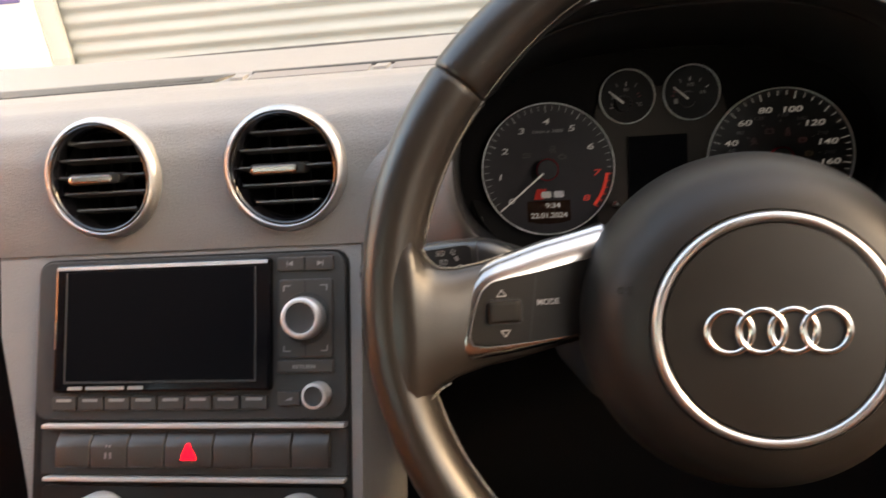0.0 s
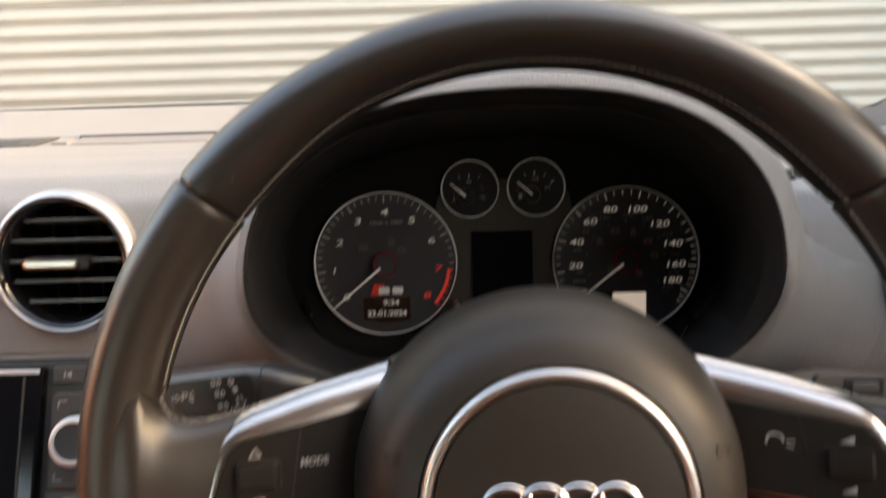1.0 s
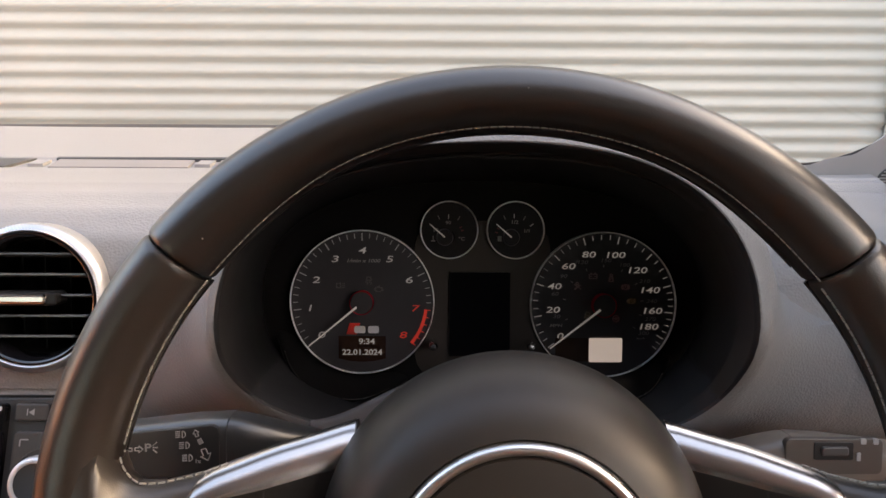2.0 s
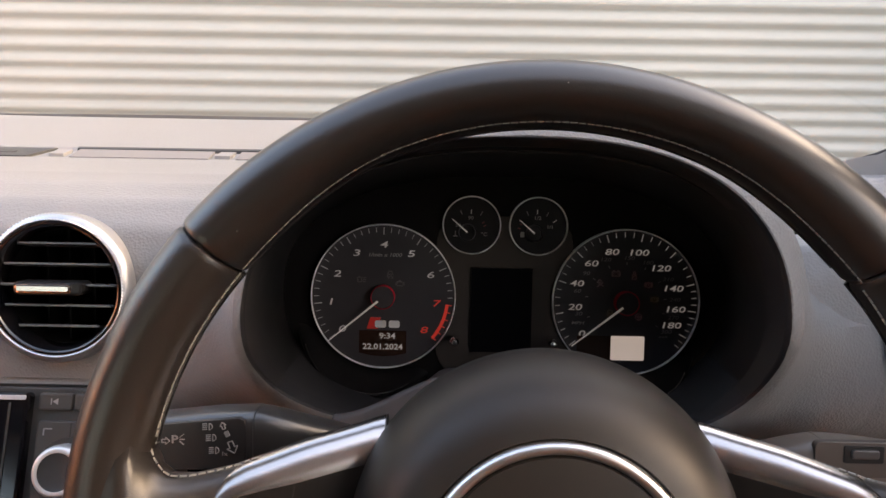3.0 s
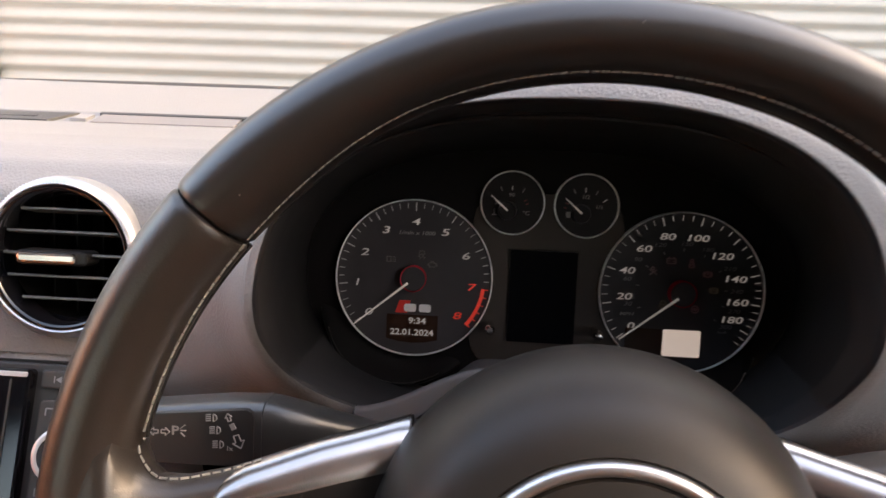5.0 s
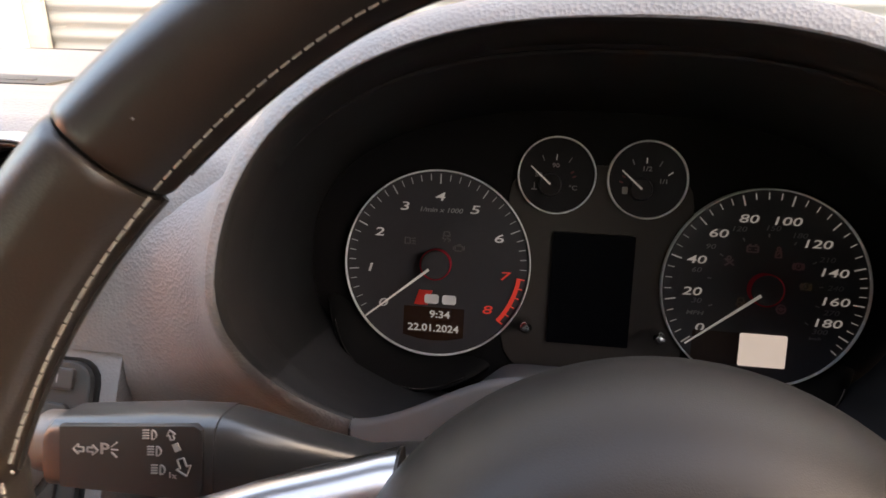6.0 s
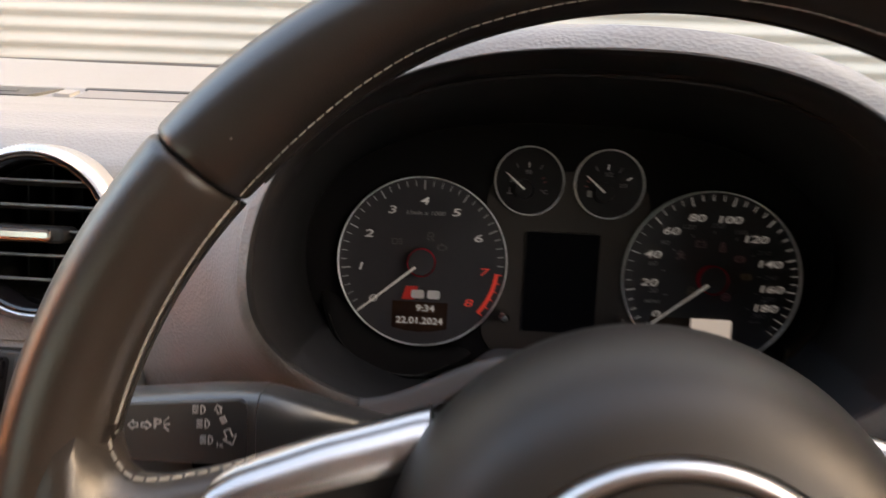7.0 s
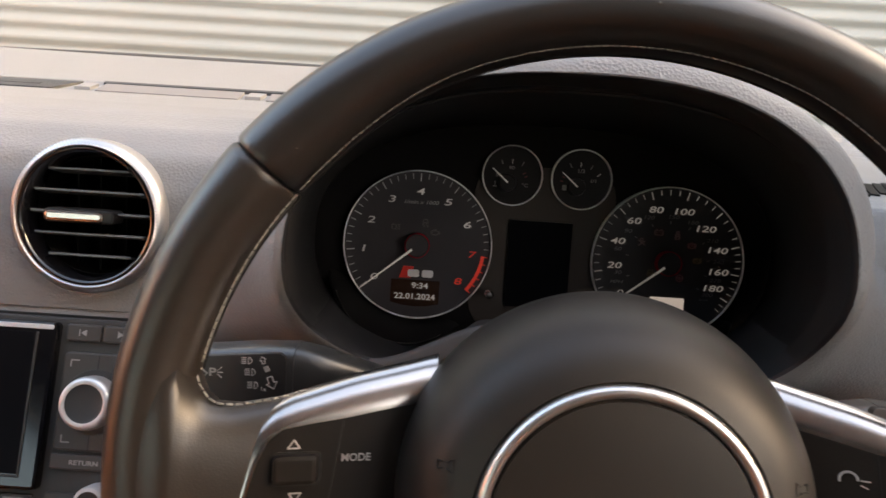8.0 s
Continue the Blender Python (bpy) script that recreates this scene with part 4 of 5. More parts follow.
def thread(bm, path, length, gap, radius):
    """Stitches laid along a path of points."""
    path = [Vector(p) for p in path]
    run, marks = 0.0, []
    for a, b in zip(path, path[1:]):
        d = (b - a).length
        while run < d:
            marks.append(a.lerp(b, run / d))
            run += length + gap
        run -= d
    for a, b in zip(marks, marks[1:]):
        k = length / (length + gap)
        tube([a, a.lerp(b, 0.25 * k), a.lerp(b, 0.75 * k), a.lerp(b, k)], radius, 5, bm)
    return bm


bm = thread(bmesh.new(), [rim_point(a, 160 + 8 * max((a - 95) / 46, 0) ** 1.5, 1.01) for a in range(39, 142)], 0.0026, 0.0007, 0.00038)
part("stitching", bm, THREAD2, wheel, "grey-brown stitching")
for a0, a1 in ((196, 238), (-58, -16)):
    bm = thread(bmesh.new(), [rim_point(a, 187, 1.012) for a in range(a0, a1 + 1)], 0.0027, 0.0006, 0.00050)
    part("stitching", bm, THREAD, wheel, "pale grey stitching")
for a0, a1 in ((141, 169), (11, 39)):
    bm = thread(bmesh.new(), [rim_point(a, (180 - 10 * (a - 169) / -28 if a > 90 else 180 - 14 * (a - 11) / 28), 1.012) for a in range(a0, a1 + 1)], 0.0027, 0.0006, 0.00050)
    part("stitching", bm, THREAD, wheel, "pale grey stitching")
    part("seam", tube([rim_point(a, 197, 0.985) for a in range(a0, a1 + 1)], 0.0011, 6), BLACK, wheel, "dark sewn seam")
bm = tube([rim_point(a, 198, 0.99) for a in range(42, 139)], 0.0008, 6)
part("seam", bm, BLACK, wheel, "dark sewn seam")

for a, q in ((88.3, 91), (136.4, 118)):
    bm = bmesh.new()
    bmesh.ops.create_icosphere(bm, subdivisions=1, radius=0.0004, matrix=Matrix.Translation(rim_point(a, q, 1.0)))
    part("dust_speck", bm, THREAD2, wheel, "tiny pale speck on the leather")

PU, PV = 0.0025, -0.0130
# stations of a spoke root: distance from the hub, upper and lower edge, half depth, middle depth
WEB = ((0.1700, 0.030, -0.045, 0.0158, 0.0), (0.1660, 0.040, -0.056, 0.0168, 0.0), (0.1620, 0.043, -0.061, 0.0174, 0.0), (0.1580, 0.039, -0.057, 0.0169, 0.0), (0.1560, 0.0305, -0.050, 0.0162, 0.0), (0.1530, 0.0225, -0.045, 0.0154, -0.001), (0.1480, 0.0180, -0.040, 0.0144, -0.002), (0.1400, 0.0172, -0.036, 0.0133, -0.005), (0.1260, 0.0195, -0.0320, 0.0122, -0.0104), (0.1130, 0.0238, -0.0300, 0.0110, -0.0144), (0.0900, 0.0310, -0.0250, 0.0100, -0.0230), (0.0660, 0.0370, -0.0200, 0.0095, -0.0315))


def web_at(d):
    """Upper edge, half depth and middle depth of a spoke root."""
    for a, b in zip(WEB, WEB[1:]):
        if b[0] <= d <= a[0]:
            k = (a[0] - d) / (a[0] - b[0])
            return [a[i] + (b[i] - a[i]) * k for i in (1, 3, 4)]
    return [WEB[-1][i] for i in (1, 3, 4)]


TRIM_OUT = [(0.0665, 0.0372), (0.0800, 0.0335), (0.0978, 0.0290), (0.1120, 0.0243), (0.1225, 0.0208), (0.1285, 0.0168), (0.1326, 0.0110), (0.1358, 0.0030), (0.1384, -0.0060), (0.1400, -0.0153), (0.1405, -0.0235), (0.1385, -0.0298), (0.1180, -0.0275), (0.1000, -0.0245), (0.0838, -0.0210), (0.0665, -0.0175)]
PANEL = [(0.0665, 0.0208), (0.0804, 0.0180), (0.1003, 0.0138), (0.1130, 0.0118), (0.1215, 0.0102), (0.1264, 0.0060), (0.1294, -0.0020), (0.1316, -0.0105), (0.1328, -0.0165), (0.1310, -0.0200), (0.1230, -0.0210), (0.1040, -0.0200), (0.0846, -0.0182), (0.0665, -0.0155)]


def along(pts, n):
    """n points spaced evenly along a line of points."""
    pts = [Vector(p) for p in pts]
    run = [0.0]
    for a, b in zip(pts, pts[1:]):
        run.append(run[-1] + (b - a).length)
    out, k = [], 0
    for i in range(n):
        d = run[-1] * i / (n - 1)
        while k < len(pts) - 2 and run[k + 1] < d:
            k += 1
        out.append(pts[k].lerp(pts[k + 1], (d - run[k]) / (run[k + 1] - run[k])))
    return out


def dished(bm):
    """Leans a spoke's pieces back towards the hub."""
    for v in bm.verts:
        v.co.z += 0.36 * (abs(v.co.x - PU) - 0.1175)
    return bm


for side in (-1, 1):
    X = lambda d: PU + side * d
    m = lambda pts: [(X(d), y) for d, y in pts][::-side]
    rings = []
    for d, top, bot, hw, mid in WEB:
        c, h = (top + bot) / 2, (top - bot) / 2
        rings.append([(X(d), c + h * math.copysign(abs(math.sin(t)) ** 0.8, math.sin(t)), mid + hw * math.copysign(abs(math.cos(t)) ** 0.7, math.cos(t))) for t in [2 * math.pi * i / 36 for i in range(36)]])
    part("spoke_cover", loft(rings, True, True), WORN, wheel, "worn leather spoke root")
    path = [rim_point(169 if side < 0 else 11, 187, 1.02)]
    for i in range(15):
        d = 0.1565 - 0.003 * i
        top, hw, mid = web_at(d)
        path.append((X(d), top + 0.0003, mid + 0.35 * hw * min((0.1570 - d) / 0.012, 1.0)))
    st = part("stitching", thread(bmesh.new(), path, 0.0026, 0.0008, 0.00045), THREAD, wheel, "chunky pale stitching")
    path = [(X(w[0]), w[2] - 0.0004, w[4] + 0.5 * w[3]) for w in WEB[2:8]]
    part("stitching", thread(bmesh.new(), path, 0.0024, 0.0009, 0.0006), THREAD, wheel, "pale grey stitching")
    outer, inner = along([(X(d), y) for d, y in TRIM_OUT], 44), along([(X(d), y) for d, y in PANEL], 44)
    rings = []
    for k, w in ((0.0, -0.014), (0.0, -0.0095), (0.10, -0.0064), (0.28, -0.0034), (0.55, -0.0012), (0.85, 0.0), (1.0, 0.0), (1.0, -0.006)):
        rings.append([(*a.lerp(b, k), w) for a, b in zip(outer, inner)])
    trim = part("spoke_trim", dished(loft(rings, False)), SILVER, wheel, "satin silver spoke trim", sharp=60)
    part("switch_panel", dished(prism(m(PANEL), -0.008, 0.0002, 0.0009)), SWITCHPLATE, trim, "dark switch panel")
    bm = bmesh.new()
    stroke(bm, (X(0.1003), 0.0133), (X(0.1045), -0.0192), 0.0006, -0.002, 0.00032)
    part("gap", dished(bm), BLACK, trim)
    a, b = sorted((X(0.1082), X(0.1238)))
    part("roller", dished(plate(a, b, -0.0100, 0.0010, -0.006, 0.0030, 0.002, 0.0018)), SWITCHPLATE, trim, "ribbed thumb roller")
    part("roller_well", dished(plate(a - 0.0008, b + 0.0008, -0.0108, 0.0018, -0.006, 0.00036, 0.002, 0.0)), BLACK, trim)
    pieces = []
    if side < 0:
        for d, y, up_down in ((0.1172, 0.0043, 1), (0.1159, -0.0147, -1)):
            bm = bmesh.new()
            tri = [(X(d) - 0.0021, y - up_down * 0.0012), (X(d) + 0.0021, y - up_down * 0.0012), (X(d), y + up_down * 0.0019)]
            for p, q in zip(tri, tri[1:] + tri[:1]):
                stroke(bm, p, q, 0.0005, -0.001, 0.0006)
            pieces.append(bm)
        pieces.append(writing("MODE", X(0.0951), -0.0010, 0.0004, 0.0028, 0.95))
    else:
        bm = bmesh.new()
        arc = [at_angle(0.0030, t, X(0.0915), 0.0030) for t in range(200, -25, -25)]
        for p, q in zip(arc, arc[1:]):
            stroke(bm, p, q, 0.0008, -0.001, 0.0006)
        stroke(bm, (X(0.0954), 0.0032), (X(0.0984), 0.0032), 0.0005, -0.001, 0.0006)
        stroke(bm, (X(0.0954), 0.0015), (X(0.0979), 0.0005), 0.0005, -0.001, 0.0006)
        pieces.append(bm)
        for y in (0.0036, -0.0158):
            pieces.append(prism([(X(0.1130), y), (X(0.1180), y), (X(0.1180), y + 0.0024)], -0.001, 0.0006))
    each("symbol", [dished(bm) for bm in pieces], SYMBOL, trim, "grey printed symbol")

dome = [(0.0, 0.0240), (0.020, 0.0238), (0.036, 0.0231), (0.0455, 0.0222), (0.0462, 0.0206), (0.0515, 0.0196), (0.0522, 0.0208), (0.0565, 0.0196), (0.0620, 0.0172), (0.0672, 0.0132), (0.0716, 0.0080), (0.0752, 0.0014), (0.0782, -0.0064), (0.0802, -0.0140), (0.0808, -0.0210), (0.0790, -0.0290), (0.072, -0.0360)]


def dome_height(r):
    """w of the airbag cover at a distance from its middle."""
    for (a, wa), (b, wb) in zip(dome, dome[1:]):
        if a <= r <= b:
            return wa + (wb - wa) * (r - a) / (b - a)
    return dome[0][1]


part("airbag_cover", lathe(dome, PU, PV, 96), PAD, wheel, "round matt airbag cover", sharp=45)
part("badge_ring", lathe([(0.0461, 0.0196), (0.0465, 0.0212), (0.0471, 0.0224), (0.0478, 0.0230), (0.0488, 0.0232), (0.0500, 0.0228), (0.0508, 0.0217), (0.0513, 0.0198)], PU, PV, 128), SATINCHROME, wheel, "bright round trim ring", sharp=60)
for k in range(4):
    u = PU - 0.01935 + 0.0129 * k
    prof = [(0.0092 + 0.0014 * math.cos(radians(a)), 0.0240 + 0.0012 * math.sin(radians(a)) + 0.0003 * (k % 2)) for a in range(0, 361, 30)]
    part("badge_loop", lathe(prof, u, PV, 48), CHROME, wheel, "chrome ring of the badge")
for side in (-1, 1):
    bm = bmesh.new()
    shape = [(0.0640, 0.0042), (0.0640, 0.0068), (0.0608, 0.0064), (0.0585, 0.0080), (0.0585, 0.0032), (0.0608, 0.0046), (0.0640, 0.0042)]
    for p, q in zip(shape, shape[1:]):
        top = dome_height(math.hypot((p[0] + q[0]) / 2, (p[1] + q[1]) / 2 - PV))
        stroke(bm, (PU + side * p[0], p[1]), (PU + side * q[0], q[1]), 0.0003, top - 0.004, top + 0.0003)
    part("horn_mark", bm, BLACK, wheel)
part("hub", lathe([(0.0, -0.034), (0.072, -0.036), (0.066, -0.048), (0.055, -0.060), (0.048, -0.080), (0.0, -0.080)], PU, PV, 48), BLACK, wheel)


# ---- air vents ----
def vent(u, v, group, tilt=0.0, label="round air vent with a knurled silver ring and black slats"):
    t = thing("air_vent", label, "air vent", FACE, (u, v, 0.09), group)
    part("ring", lathe([(0.0462, 0.086), (0.0464, 0.0935), (0.0465, 0.0955), (0.0465, 0.0970), (0.0463, 0.0984), (0.0458, 0.0998), (0.0450, 0.1010), (0.0440, 0.1019), (0.0430, 0.1024), (0.0421, 0.1024), (0.0414, 0.1018), (0.0411, 0.1006)], u, v, 260, knurl=((2, 3, 4, 5, 6, 7, 8), -0.0008)), KNURL, t, "finely knurled silver ring", sharp=30)
    part("bezel", lathe([(0.0412, 0.1000), (0.0410, 0.1012), (0.0406, 0.1019), (0.0399, 0.1021), (0.0391, 0.1018), (0.0383, 0.1009), (0.0376, 0.0994), (0.0370, 0.0972), (0.0365, 0.0940), (0.0361, 0.088)], u, v, 96), PIANO, t, "gloss black bezel")
    part("barrel", lathe([(0.0360, 0.0885), (0.0355, 0.060), (0.0, 0.058)], u, v, 48), NEARBLACK, t)
    for k in range(-2, 3):
        y = v + k * 0.0128
        half = math.sqrt(max(0.0357 ** 2 - (k * 0.0128) ** 2, 0.0001))
        sect = [(-0.0008, 0.0960), (0.0, 0.0968), (0.0009, 0.0960), (0.0018, 0.082), (0.0008, 0.0815)]
        c, s = math.cos(radians(tilt)), math.sin(radians(tilt))
        rings = [[(x, y + a + (b - 0.09) * s, b) for a, b in sect] for x in (u - half, u - half * 0.5, u, u + half * 0.5, u + half)]
        blade = part("slat", loft(rings, True, True), SLATGREY, t)
        part("edge", tube([(u - half * 0.97, y + (0.0964 - 0.09) * s, 0.0966), (u, y + (0.0964 - 0.09) * s, 0.0968), (u + half * 0.97, y + (0.0964 - 0.09) * s, 0.0966)], 0.0007, 6), VENTEDGE, blade, "glossy front edge")
    for x in (-0.016, -0.002, 0.014):
        half = math.sqrt(0.0350 ** 2 - x * x)
        part("vane", plate(u + x - 0.0006, u + x + 0.0006, v - half, v + half, 0.064, 0.080, 0.0003, 0), VENTBLACK, t)
    grip = part("grip", plate(u - 0.0250, u + 0.0175, v - 0.0042, v + 0.0042, 0.090, 0.1020, 0.003, 0.0016), BLACK, t)
    part("grip_face", plate(u - 0.0232, u + 0.0118, v - 0.0032, v + 0.0032, 0.1000, 0.1040, 0.0026, 0.0018), SILVER, grip, "silver grip face")
    return t


vent(-0.1915, 0.0150, "air vents in the dashboard", 16)
vent(-0.3370, 0.0155, "air vents in the dashboard", 18)
vent(0.3650, -0.0040, "air vents in the dashboard")

# ---- centre stack ----
STACK = leaning(14, 0, -0.090, -0.045)
stack = setting("centre_stack", prism([(-0.440, 0.0016), (-0.1400, 0.0016), (-0.1430, -0.34), (-0.385, -0.34), (-0.408, -0.18), (-0.436, -0.062)], -0.16, 0.0, 0.0004), DASH, "grey plastic centre console panel", "console", STACK)
for ob in (stack,):
    for f in ob.data.polygons:
        f.use_smooth = False
part("recess", plate(-0.4035, -0.1490, -0.2600, -0.0022, -0.004, 0.0008, 0.012, 0.0003), BLACK, stack, "dark shadow gap")
nav = thing("navigation_unit", "dark navigation unit with a blank screen, keys and silver knobs", "car radio", STACK, (-0.27, -0.06, 0))
part("faceplate", plate(-0.4008, -0.1515, -0.1262, -0.0040, -0.002, 0.0045, 0.011, 0.0012), TRIM, nav)
bez = part("bezel", plate(-0.3820, -0.2072, -0.1052, -0.0072, 0.002, 0.0105, 0.003, 0.0022), GLOSS, nav, "gloss black screen surround")
part("screen", plate(-0.3715, -0.2185, -0.0962, -0.0138, 0.008, 0.0109, 0.0006, 0.0002), SCREEN, bez, "blank dark screen")
part("bright_line", plate(-0.3800, -0.2090, -0.0118, -0.0090, 0.0100, 0.01085, 0.0008, 0.0003), BRUSHED, bez, "narrow bright strip")
for a in (-0.3722, -0.2190):
    part("inner_edge", plate(a, a + 0.0012, -0.0968, -0.0134, 0.0095, 0.0112, 0.0004, 0.0002), TRIM, bez, "thin grey edge beside the screen")
part("inner_edge", plate(-0.3722, -0.2178, -0.0982, -0.0968, 0.0095, 0.0112, 0.0004, 0.0002), TRIM, bez, "thin grey edge below the screen")
# Glint on the gloss surround, built as a short chrome bar.
part("side_glint", plate(-0.3812, -0.3800, -0.072, -0.050, 0.0090, 0.01075, 0.0003, 0.0001), CHROME, bez, "glint on the surround's side, added as a thin chrome bar")
for a, b in ((-0.3690, -0.3570), (-0.3540, -0.3225), (-0.3195, -0.3070)):
    part("caption_bar", plate(a, b, -0.1030, -0.1004, 0.010, 0.0108, 0.0005, 0), SYMBOL, bez, "small pale caption bar")
for k in range(8):
    a = -0.3850 + k * 0.02195
    key = part("key", plate(a, a + 0.0206, -0.1190, -0.1082, 0.003, 0.0068, 0.0015, 0.0012), KEY, nav)
    part("key_mark", plate(a + 0.004, a + 0.0165, -0.1122, -0.1100, 0.0055, 0.00705, 0.0004, 0), SYMBOL, key, "pale caption bar")
for a in (-0.2035, -0.1810):
    key = part("key", plate(a, a + 0.0212, -0.0178, -0.0075, 0.003, 0.0068, 0.0015, 0.0012), KEY, nav)
    bm = prism([(a + 0.0090, -0.0126), (a + 0.0125, -0.0106), (a + 0.0125, -0.0146)] if a < -0.19 else [(a + 0.0125, -0.0126), (a + 0.0090, -0.0106), (a + 0.0090, -0.0146)], 0.0060, 0.0070)
    stroke(bm, (a + (0.0082 if a < -0.19 else 0.0132), -0.0106), (a + (0.0082 if a < -0.19 else 0.0132), -0.0146), 0.0006, 0.0060, 0.0070)
    part("key_mark", bm, SYMBOL, key, "skip symbol")
KU, KV = -0.1815, -0.0530
pad = part("control_pad", plate(-0.2028, -0.1608, -0.0818, -0.0242, 0.003, 0.0066, 0.003, 0.0012), KEY, nav, "control pad with four corner keys")
for sx, sy in ((-1, 1), (1, 1), (-1, -1), (1, -1)):
    c = Vector((KU + sx * 0.0165, KV + sy * 0.0240))
    bm = bmesh.new()
    stroke(bm, c, c - Vector((sx * 0.005, 0)), 0.0008, 0.006, 0.0069)
    stroke(bm, c, c - Vector((0, sy * 0.004)), 0.0008, 0.006, 0.0069)
    part("corner_mark", bm, SYMBOL, pad, "pale corner mark", smooth=False)
for a, b in (((KU, KV + 0.018), (KU, KV + 0.0278)), ((KU, KV - 0.018), (KU, KV - 0.0278)), ((KU - 0.0160, KV), (KU - 0.0200, KV)), ((KU + 0.0160, KV), (KU + 0.0208, KV))):
    bm = bmesh.new()
    stroke(bm, a, b, 0.0005, 0.0055, 0.00672)
    part("gap", bm, BLACK, pad, smooth=False)
part("knob_well", lathe([(0.0195, 0.0062), (0.0190, 0.0070), (0.0165, 0.0066), (0.0160, 0.004)], KU, KV, 48), TRIM, pad)
knob = part("rotary_knob", lathe([(0.0158, 0.004), (0.0156, 0.0150), (0.0148, 0.0175), (0.0128, 0.0188), (0.0112, 0.0182)], KU, KV, 96, knurl=((0, 1), -0.0004)), BRUSHED, nav, "silver rotary knob", sharp=60)
part("knob_face", lathe([(0.0, 0.0172), (0.009, 0.0174), (0.0113, 0.0182)], KU, KV, 40), TRIM, knob)
key = part("key", plate(-0.2035, -0.1605, -0.0928, -0.0835, 0.003, 0.0068, 0.0015, 0.0012), KEY, nav)
part("key_mark", writing("RETURN", -0.1828, -0.0885, 0.0069, 0.0026, 1.25), SYMBOL, key, smooth=False)
key = part("key", plate(-0.2035, -0.1855, -0.1165, -0.1060, 0.003, 0.0068, 0.0015, 0.0012), KEY, nav)
part("key_mark", prism([(-0.1975, -0.1125), (-0.1920, -0.1125), (-0.1920, -0.1100)], 0.0055, 0.0071), DIM, key)
knob = part("volume_knob", lathe([(0.0098, 0.003), (0.0096, 0.0150), (0.0088, 0.0168), (0.0070, 0.0172)], -0.1724, -0.1087, 72, knurl=((0, 1), -0.0003)), BRUSHED, nav, "small silver volume knob", sharp=60)
part("knob_face", lathe([(0.0, 0.0164), (0.0055, 0.0165), (0.0071, 0.0172)], -0.1724, -0.1087, 32), TRIM, knob)

strip = thing("switch_strip", "row of dark switches with a lit red hazard triangle", "switch panel", STACK, (-0.27, -0.15, 0))
part("upper_strip", plate(-0.3920, -0.1520, -0.1322, -0.1285, -0.002, 0.0085, 0.001, 0.0012), BRUSHED, strip, "silver trim strip")
part("lower_strip", plate(-0.3900, -0.1530, -0.1710, -0.1677, -0.002, 0.0085, 0.001, 0.0012), BRUSHED, strip, "silver trim strip")
part("backing", plate(-0.3950, -0.1520, -0.1665, -0.1335, -0.002, 0.0030, 0.001, 0), TRIM, strip)
edges = [-0.3795, -0.3504, -0.3200, -0.2904, -0.2523, -0.2222, -0.1922, -0.1638]
for k, (a, b) in enumerate(zip(edges, edges[1:])):
    sect = [(-0.1610, 0.001), (-0.1610, 0.0070), (-0.1602, 0.0085), (-0.1585, 0.0092), (-0.1462, 0.0096), (-0.1440, 0.0092), (-0.1362, 0.0048), (-0.1352, 0.0030), (-0.1352, 0.001)]
    rings = []
    for x, g in ((a + 0.0003, 0.75), (a + 0.0008, 0.95), (a + 0.0016, 1.0), (b - 0.0016, 1.0), (b - 0.0008, 0.95), (b - 0.0003, 0.75)):
        rings.append([(x, -0.148 + (v + 0.148) * (0.9 + 0.1 * g), w * g) for v, w in sect])
    sw = part("switch", loft(rings, True, True), KEY, strip, sharp=50)
    if k == 3:
        mid = (a + b) / 2
        part("hazard_triangle", prism([(mid - 0.0058, -0.1548), (mid + 0.0070, -0.1548), (mid + 0.0058, -0.1510), (mid + 0.0012, -0.1428), (mid - 0.0010, -0.1428), (mid - 0.0048, -0.1510)], 0.0080, 0.0096), HAZARD, sw, "lit red hazard triangle")
    if k == 1:
        bm = bmesh.new()
        for x in (-0.0022, 0.0022):
            stroke(bm, ((a + b) / 2 + x, -0.1540), ((a + b) / 2 + x * 0.6, -0.1440), 0.0016, 0.0080, 0.0095)
        part("switch_mark", bm, DIM, sw)

climate = thing("climate_panel", "dark heating control panel with silver-edged knobs", "control panel", STACK, (-0.27, -0.21, 0))
part("panel", plate(-0.3930, -0.1540, -0.2580, -0.1745, -0.002, 0.0040, 0.004, 0.001), BLACK, climate)
for u in (-0.3420, -0.1870):
    k = part("knob", lathe([(0.0225, 0.003), (0.0220, 0.016), (0.0200, 0.019), (0.0, 0.0185)], u, -0.2010, 64), BRUSHED, climate, "silver-edged knob", sharp=50)
    part("knob_face", lathe([(0.0, 0.0192), (0.0175, 0.0192), (0.0185, 0.0180)], u, -0.2010, 40), BLACK, k)

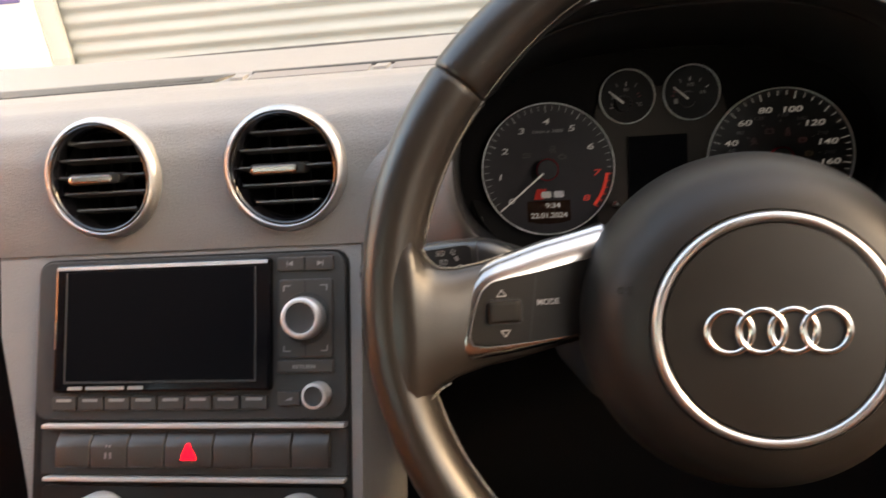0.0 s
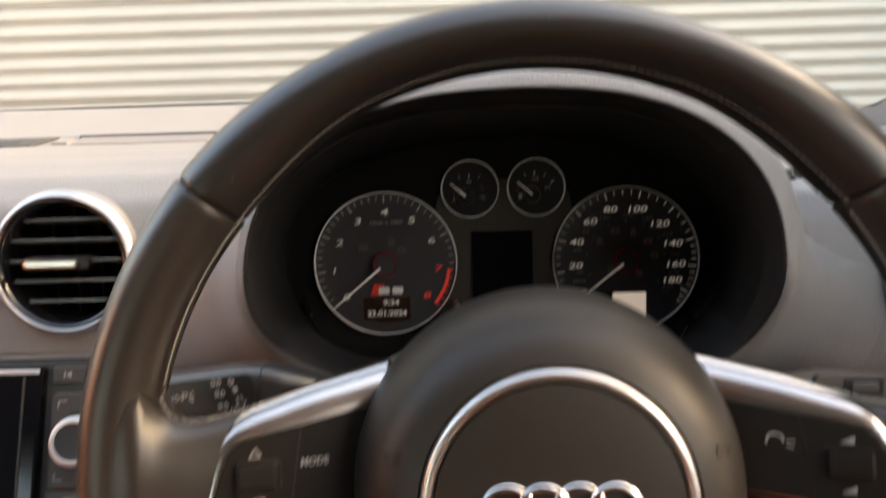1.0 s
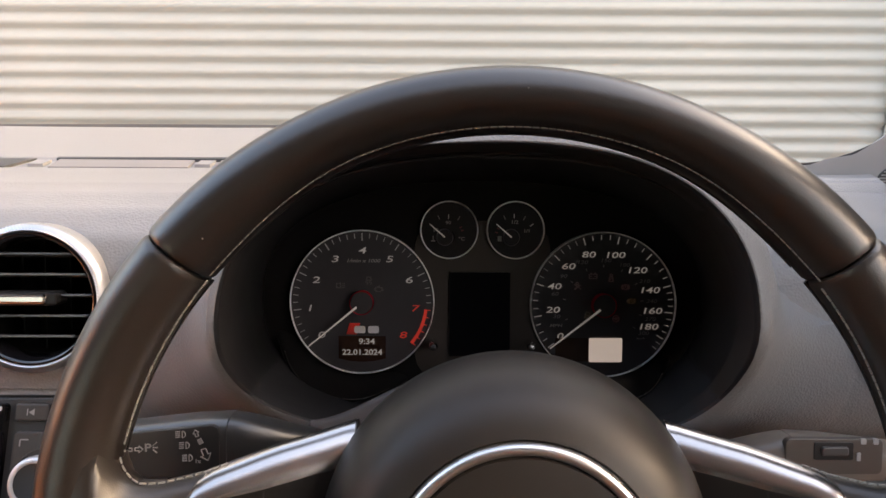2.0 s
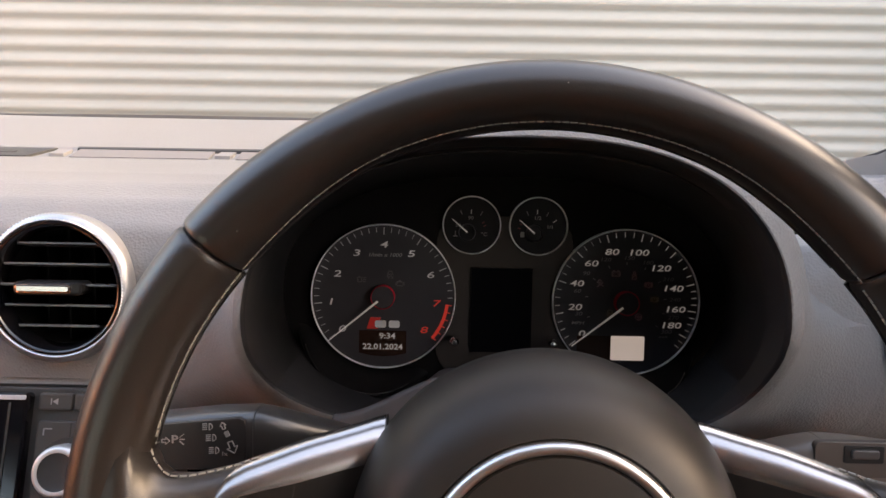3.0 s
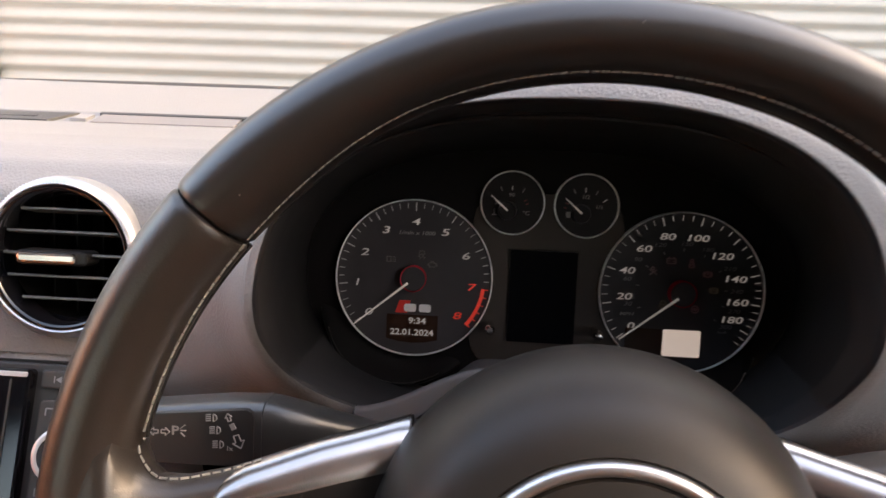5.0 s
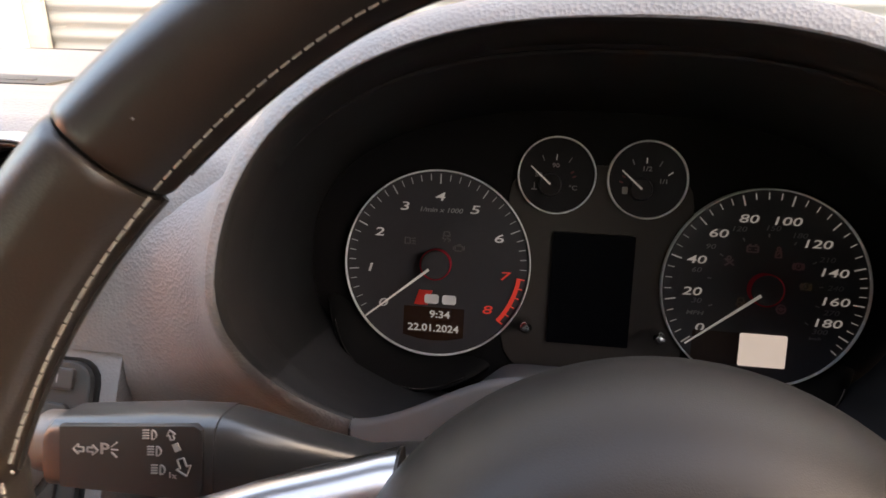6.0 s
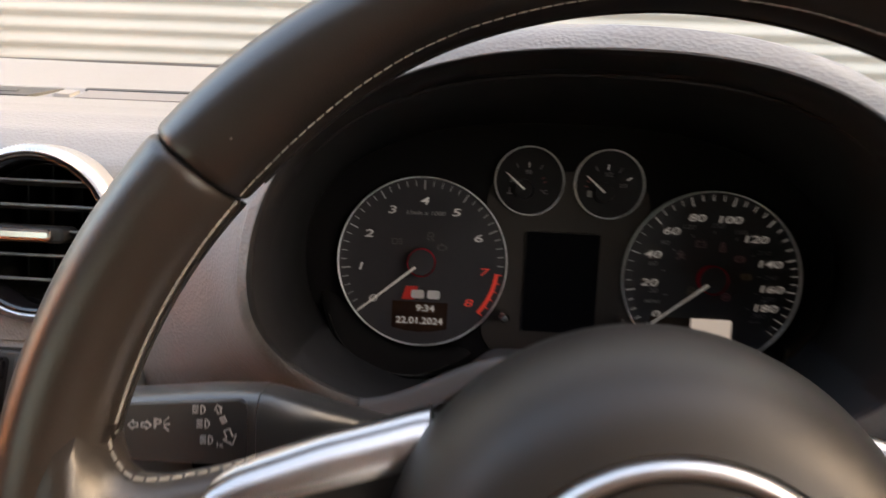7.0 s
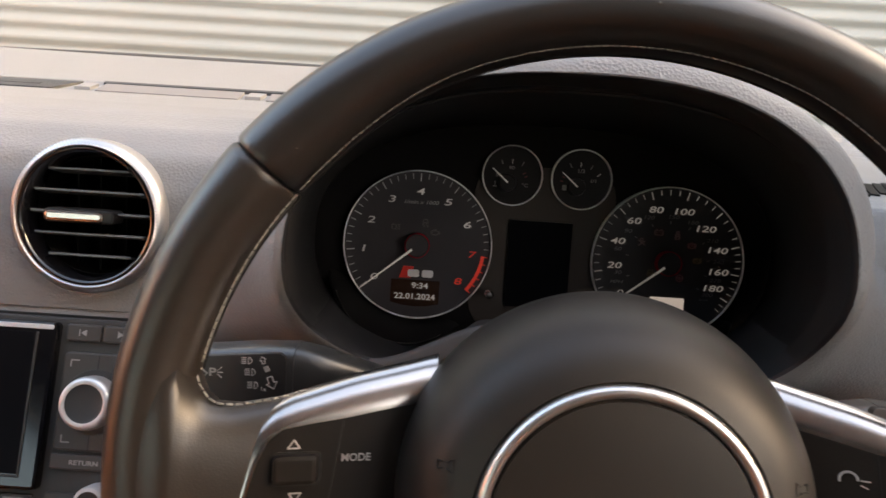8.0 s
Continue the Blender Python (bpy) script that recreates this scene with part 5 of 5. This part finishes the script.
# ---- right-hand corner of the dash ----
foot_edge = [(0.395, 0.1150), (0.420, 0.1160), (0.438, 0.1180), (0.463, 0.1260), (0.489, 0.1370), (0.515, 0.1550), (0.545, 0.1850), (0.570, 0.2200)]
foot = setting("pillar_foot", prism([(0.395, 0.02), (0.600, 0.02), (0.600, 0.2200)] + foot_edge[::-1], -0.170, -0.152, 0.004), PILLAR, "grey plastic trim at the foot of the windscreen pillar", "pillar trim", FACE)
part("seal", tube([(u, v + 0.0008, -0.156) for u, v in foot_edge], 0.0016, 8), BLACK, foot, "thin black windscreen seal")
grille = thing("corner_speaker", "oval ribbed grey loudspeaker grille in the pillar foot", "loudspeaker", FACE, (0.503, 0.088, -0.15))
oval = [(0.503 + 0.021 * math.cos(2 * math.pi * i / 40), 0.088 + 0.0265 * math.sin(2 * math.pi * i / 40)) for i in range(40)]
part("grille_plate", prism(oval, -0.156, -0.1495, 0.001), TRIM, grille)
for k in range(-8, 9):
    x = 0.021 * math.sqrt(max(1 - (k * 0.003 / 0.0265) ** 2, 0.0)) * 0.93
    part("rib", plate(0.503 - x, 0.503 + x, 0.088 + k * 0.003 - 0.0008, 0.088 + k * 0.003 + 0.0008, -0.1505, -0.1478, 0.0006, 0.0003), PILLAR, grille)
slots = thing("side_demister", "black slotted side window demister in the dash top", "demister", FACE, (0.31, 0.06, 0.04))


def top_at(x, w):
    """v of the sunken dash top at (x, w)."""
    pts = [(0.086, 0.052), (0.072, 0.069), (0.048, 0.081), (0.010, 0.0895), (-0.06, 0.0985)]
    for (a, va), (b, vb) in zip(pts, pts[1:]):
        if b <= w <= a:
            v = va + (vb - va) * (a - w) / (a - b)
            return v - drop(x, v)
    return 0.06


for k in range(6):
    x, w = 0.266 + 0.0112 * k, 0.064 - 0.008 * k
    rings = []
    for i in range(4):
        q = i / 3
        c, ww = x + 0.012 * q + 0.003 * q * q, w + 0.006 - 0.036 * q
        rings.append([(c - 0.0032, top_at(c - 0.0032, ww) + 0.0012, ww), (c + 0.0032, top_at(c + 0.0032, ww) + 0.0012, ww), (c + 0.0032, top_at(c + 0.0032, ww) - 0.004, ww), (c - 0.0032, top_at(c - 0.0032, ww) - 0.004, ww)])
    part("slot", loft(rings, True, True), VENTBLACK, slots, smooth=False)
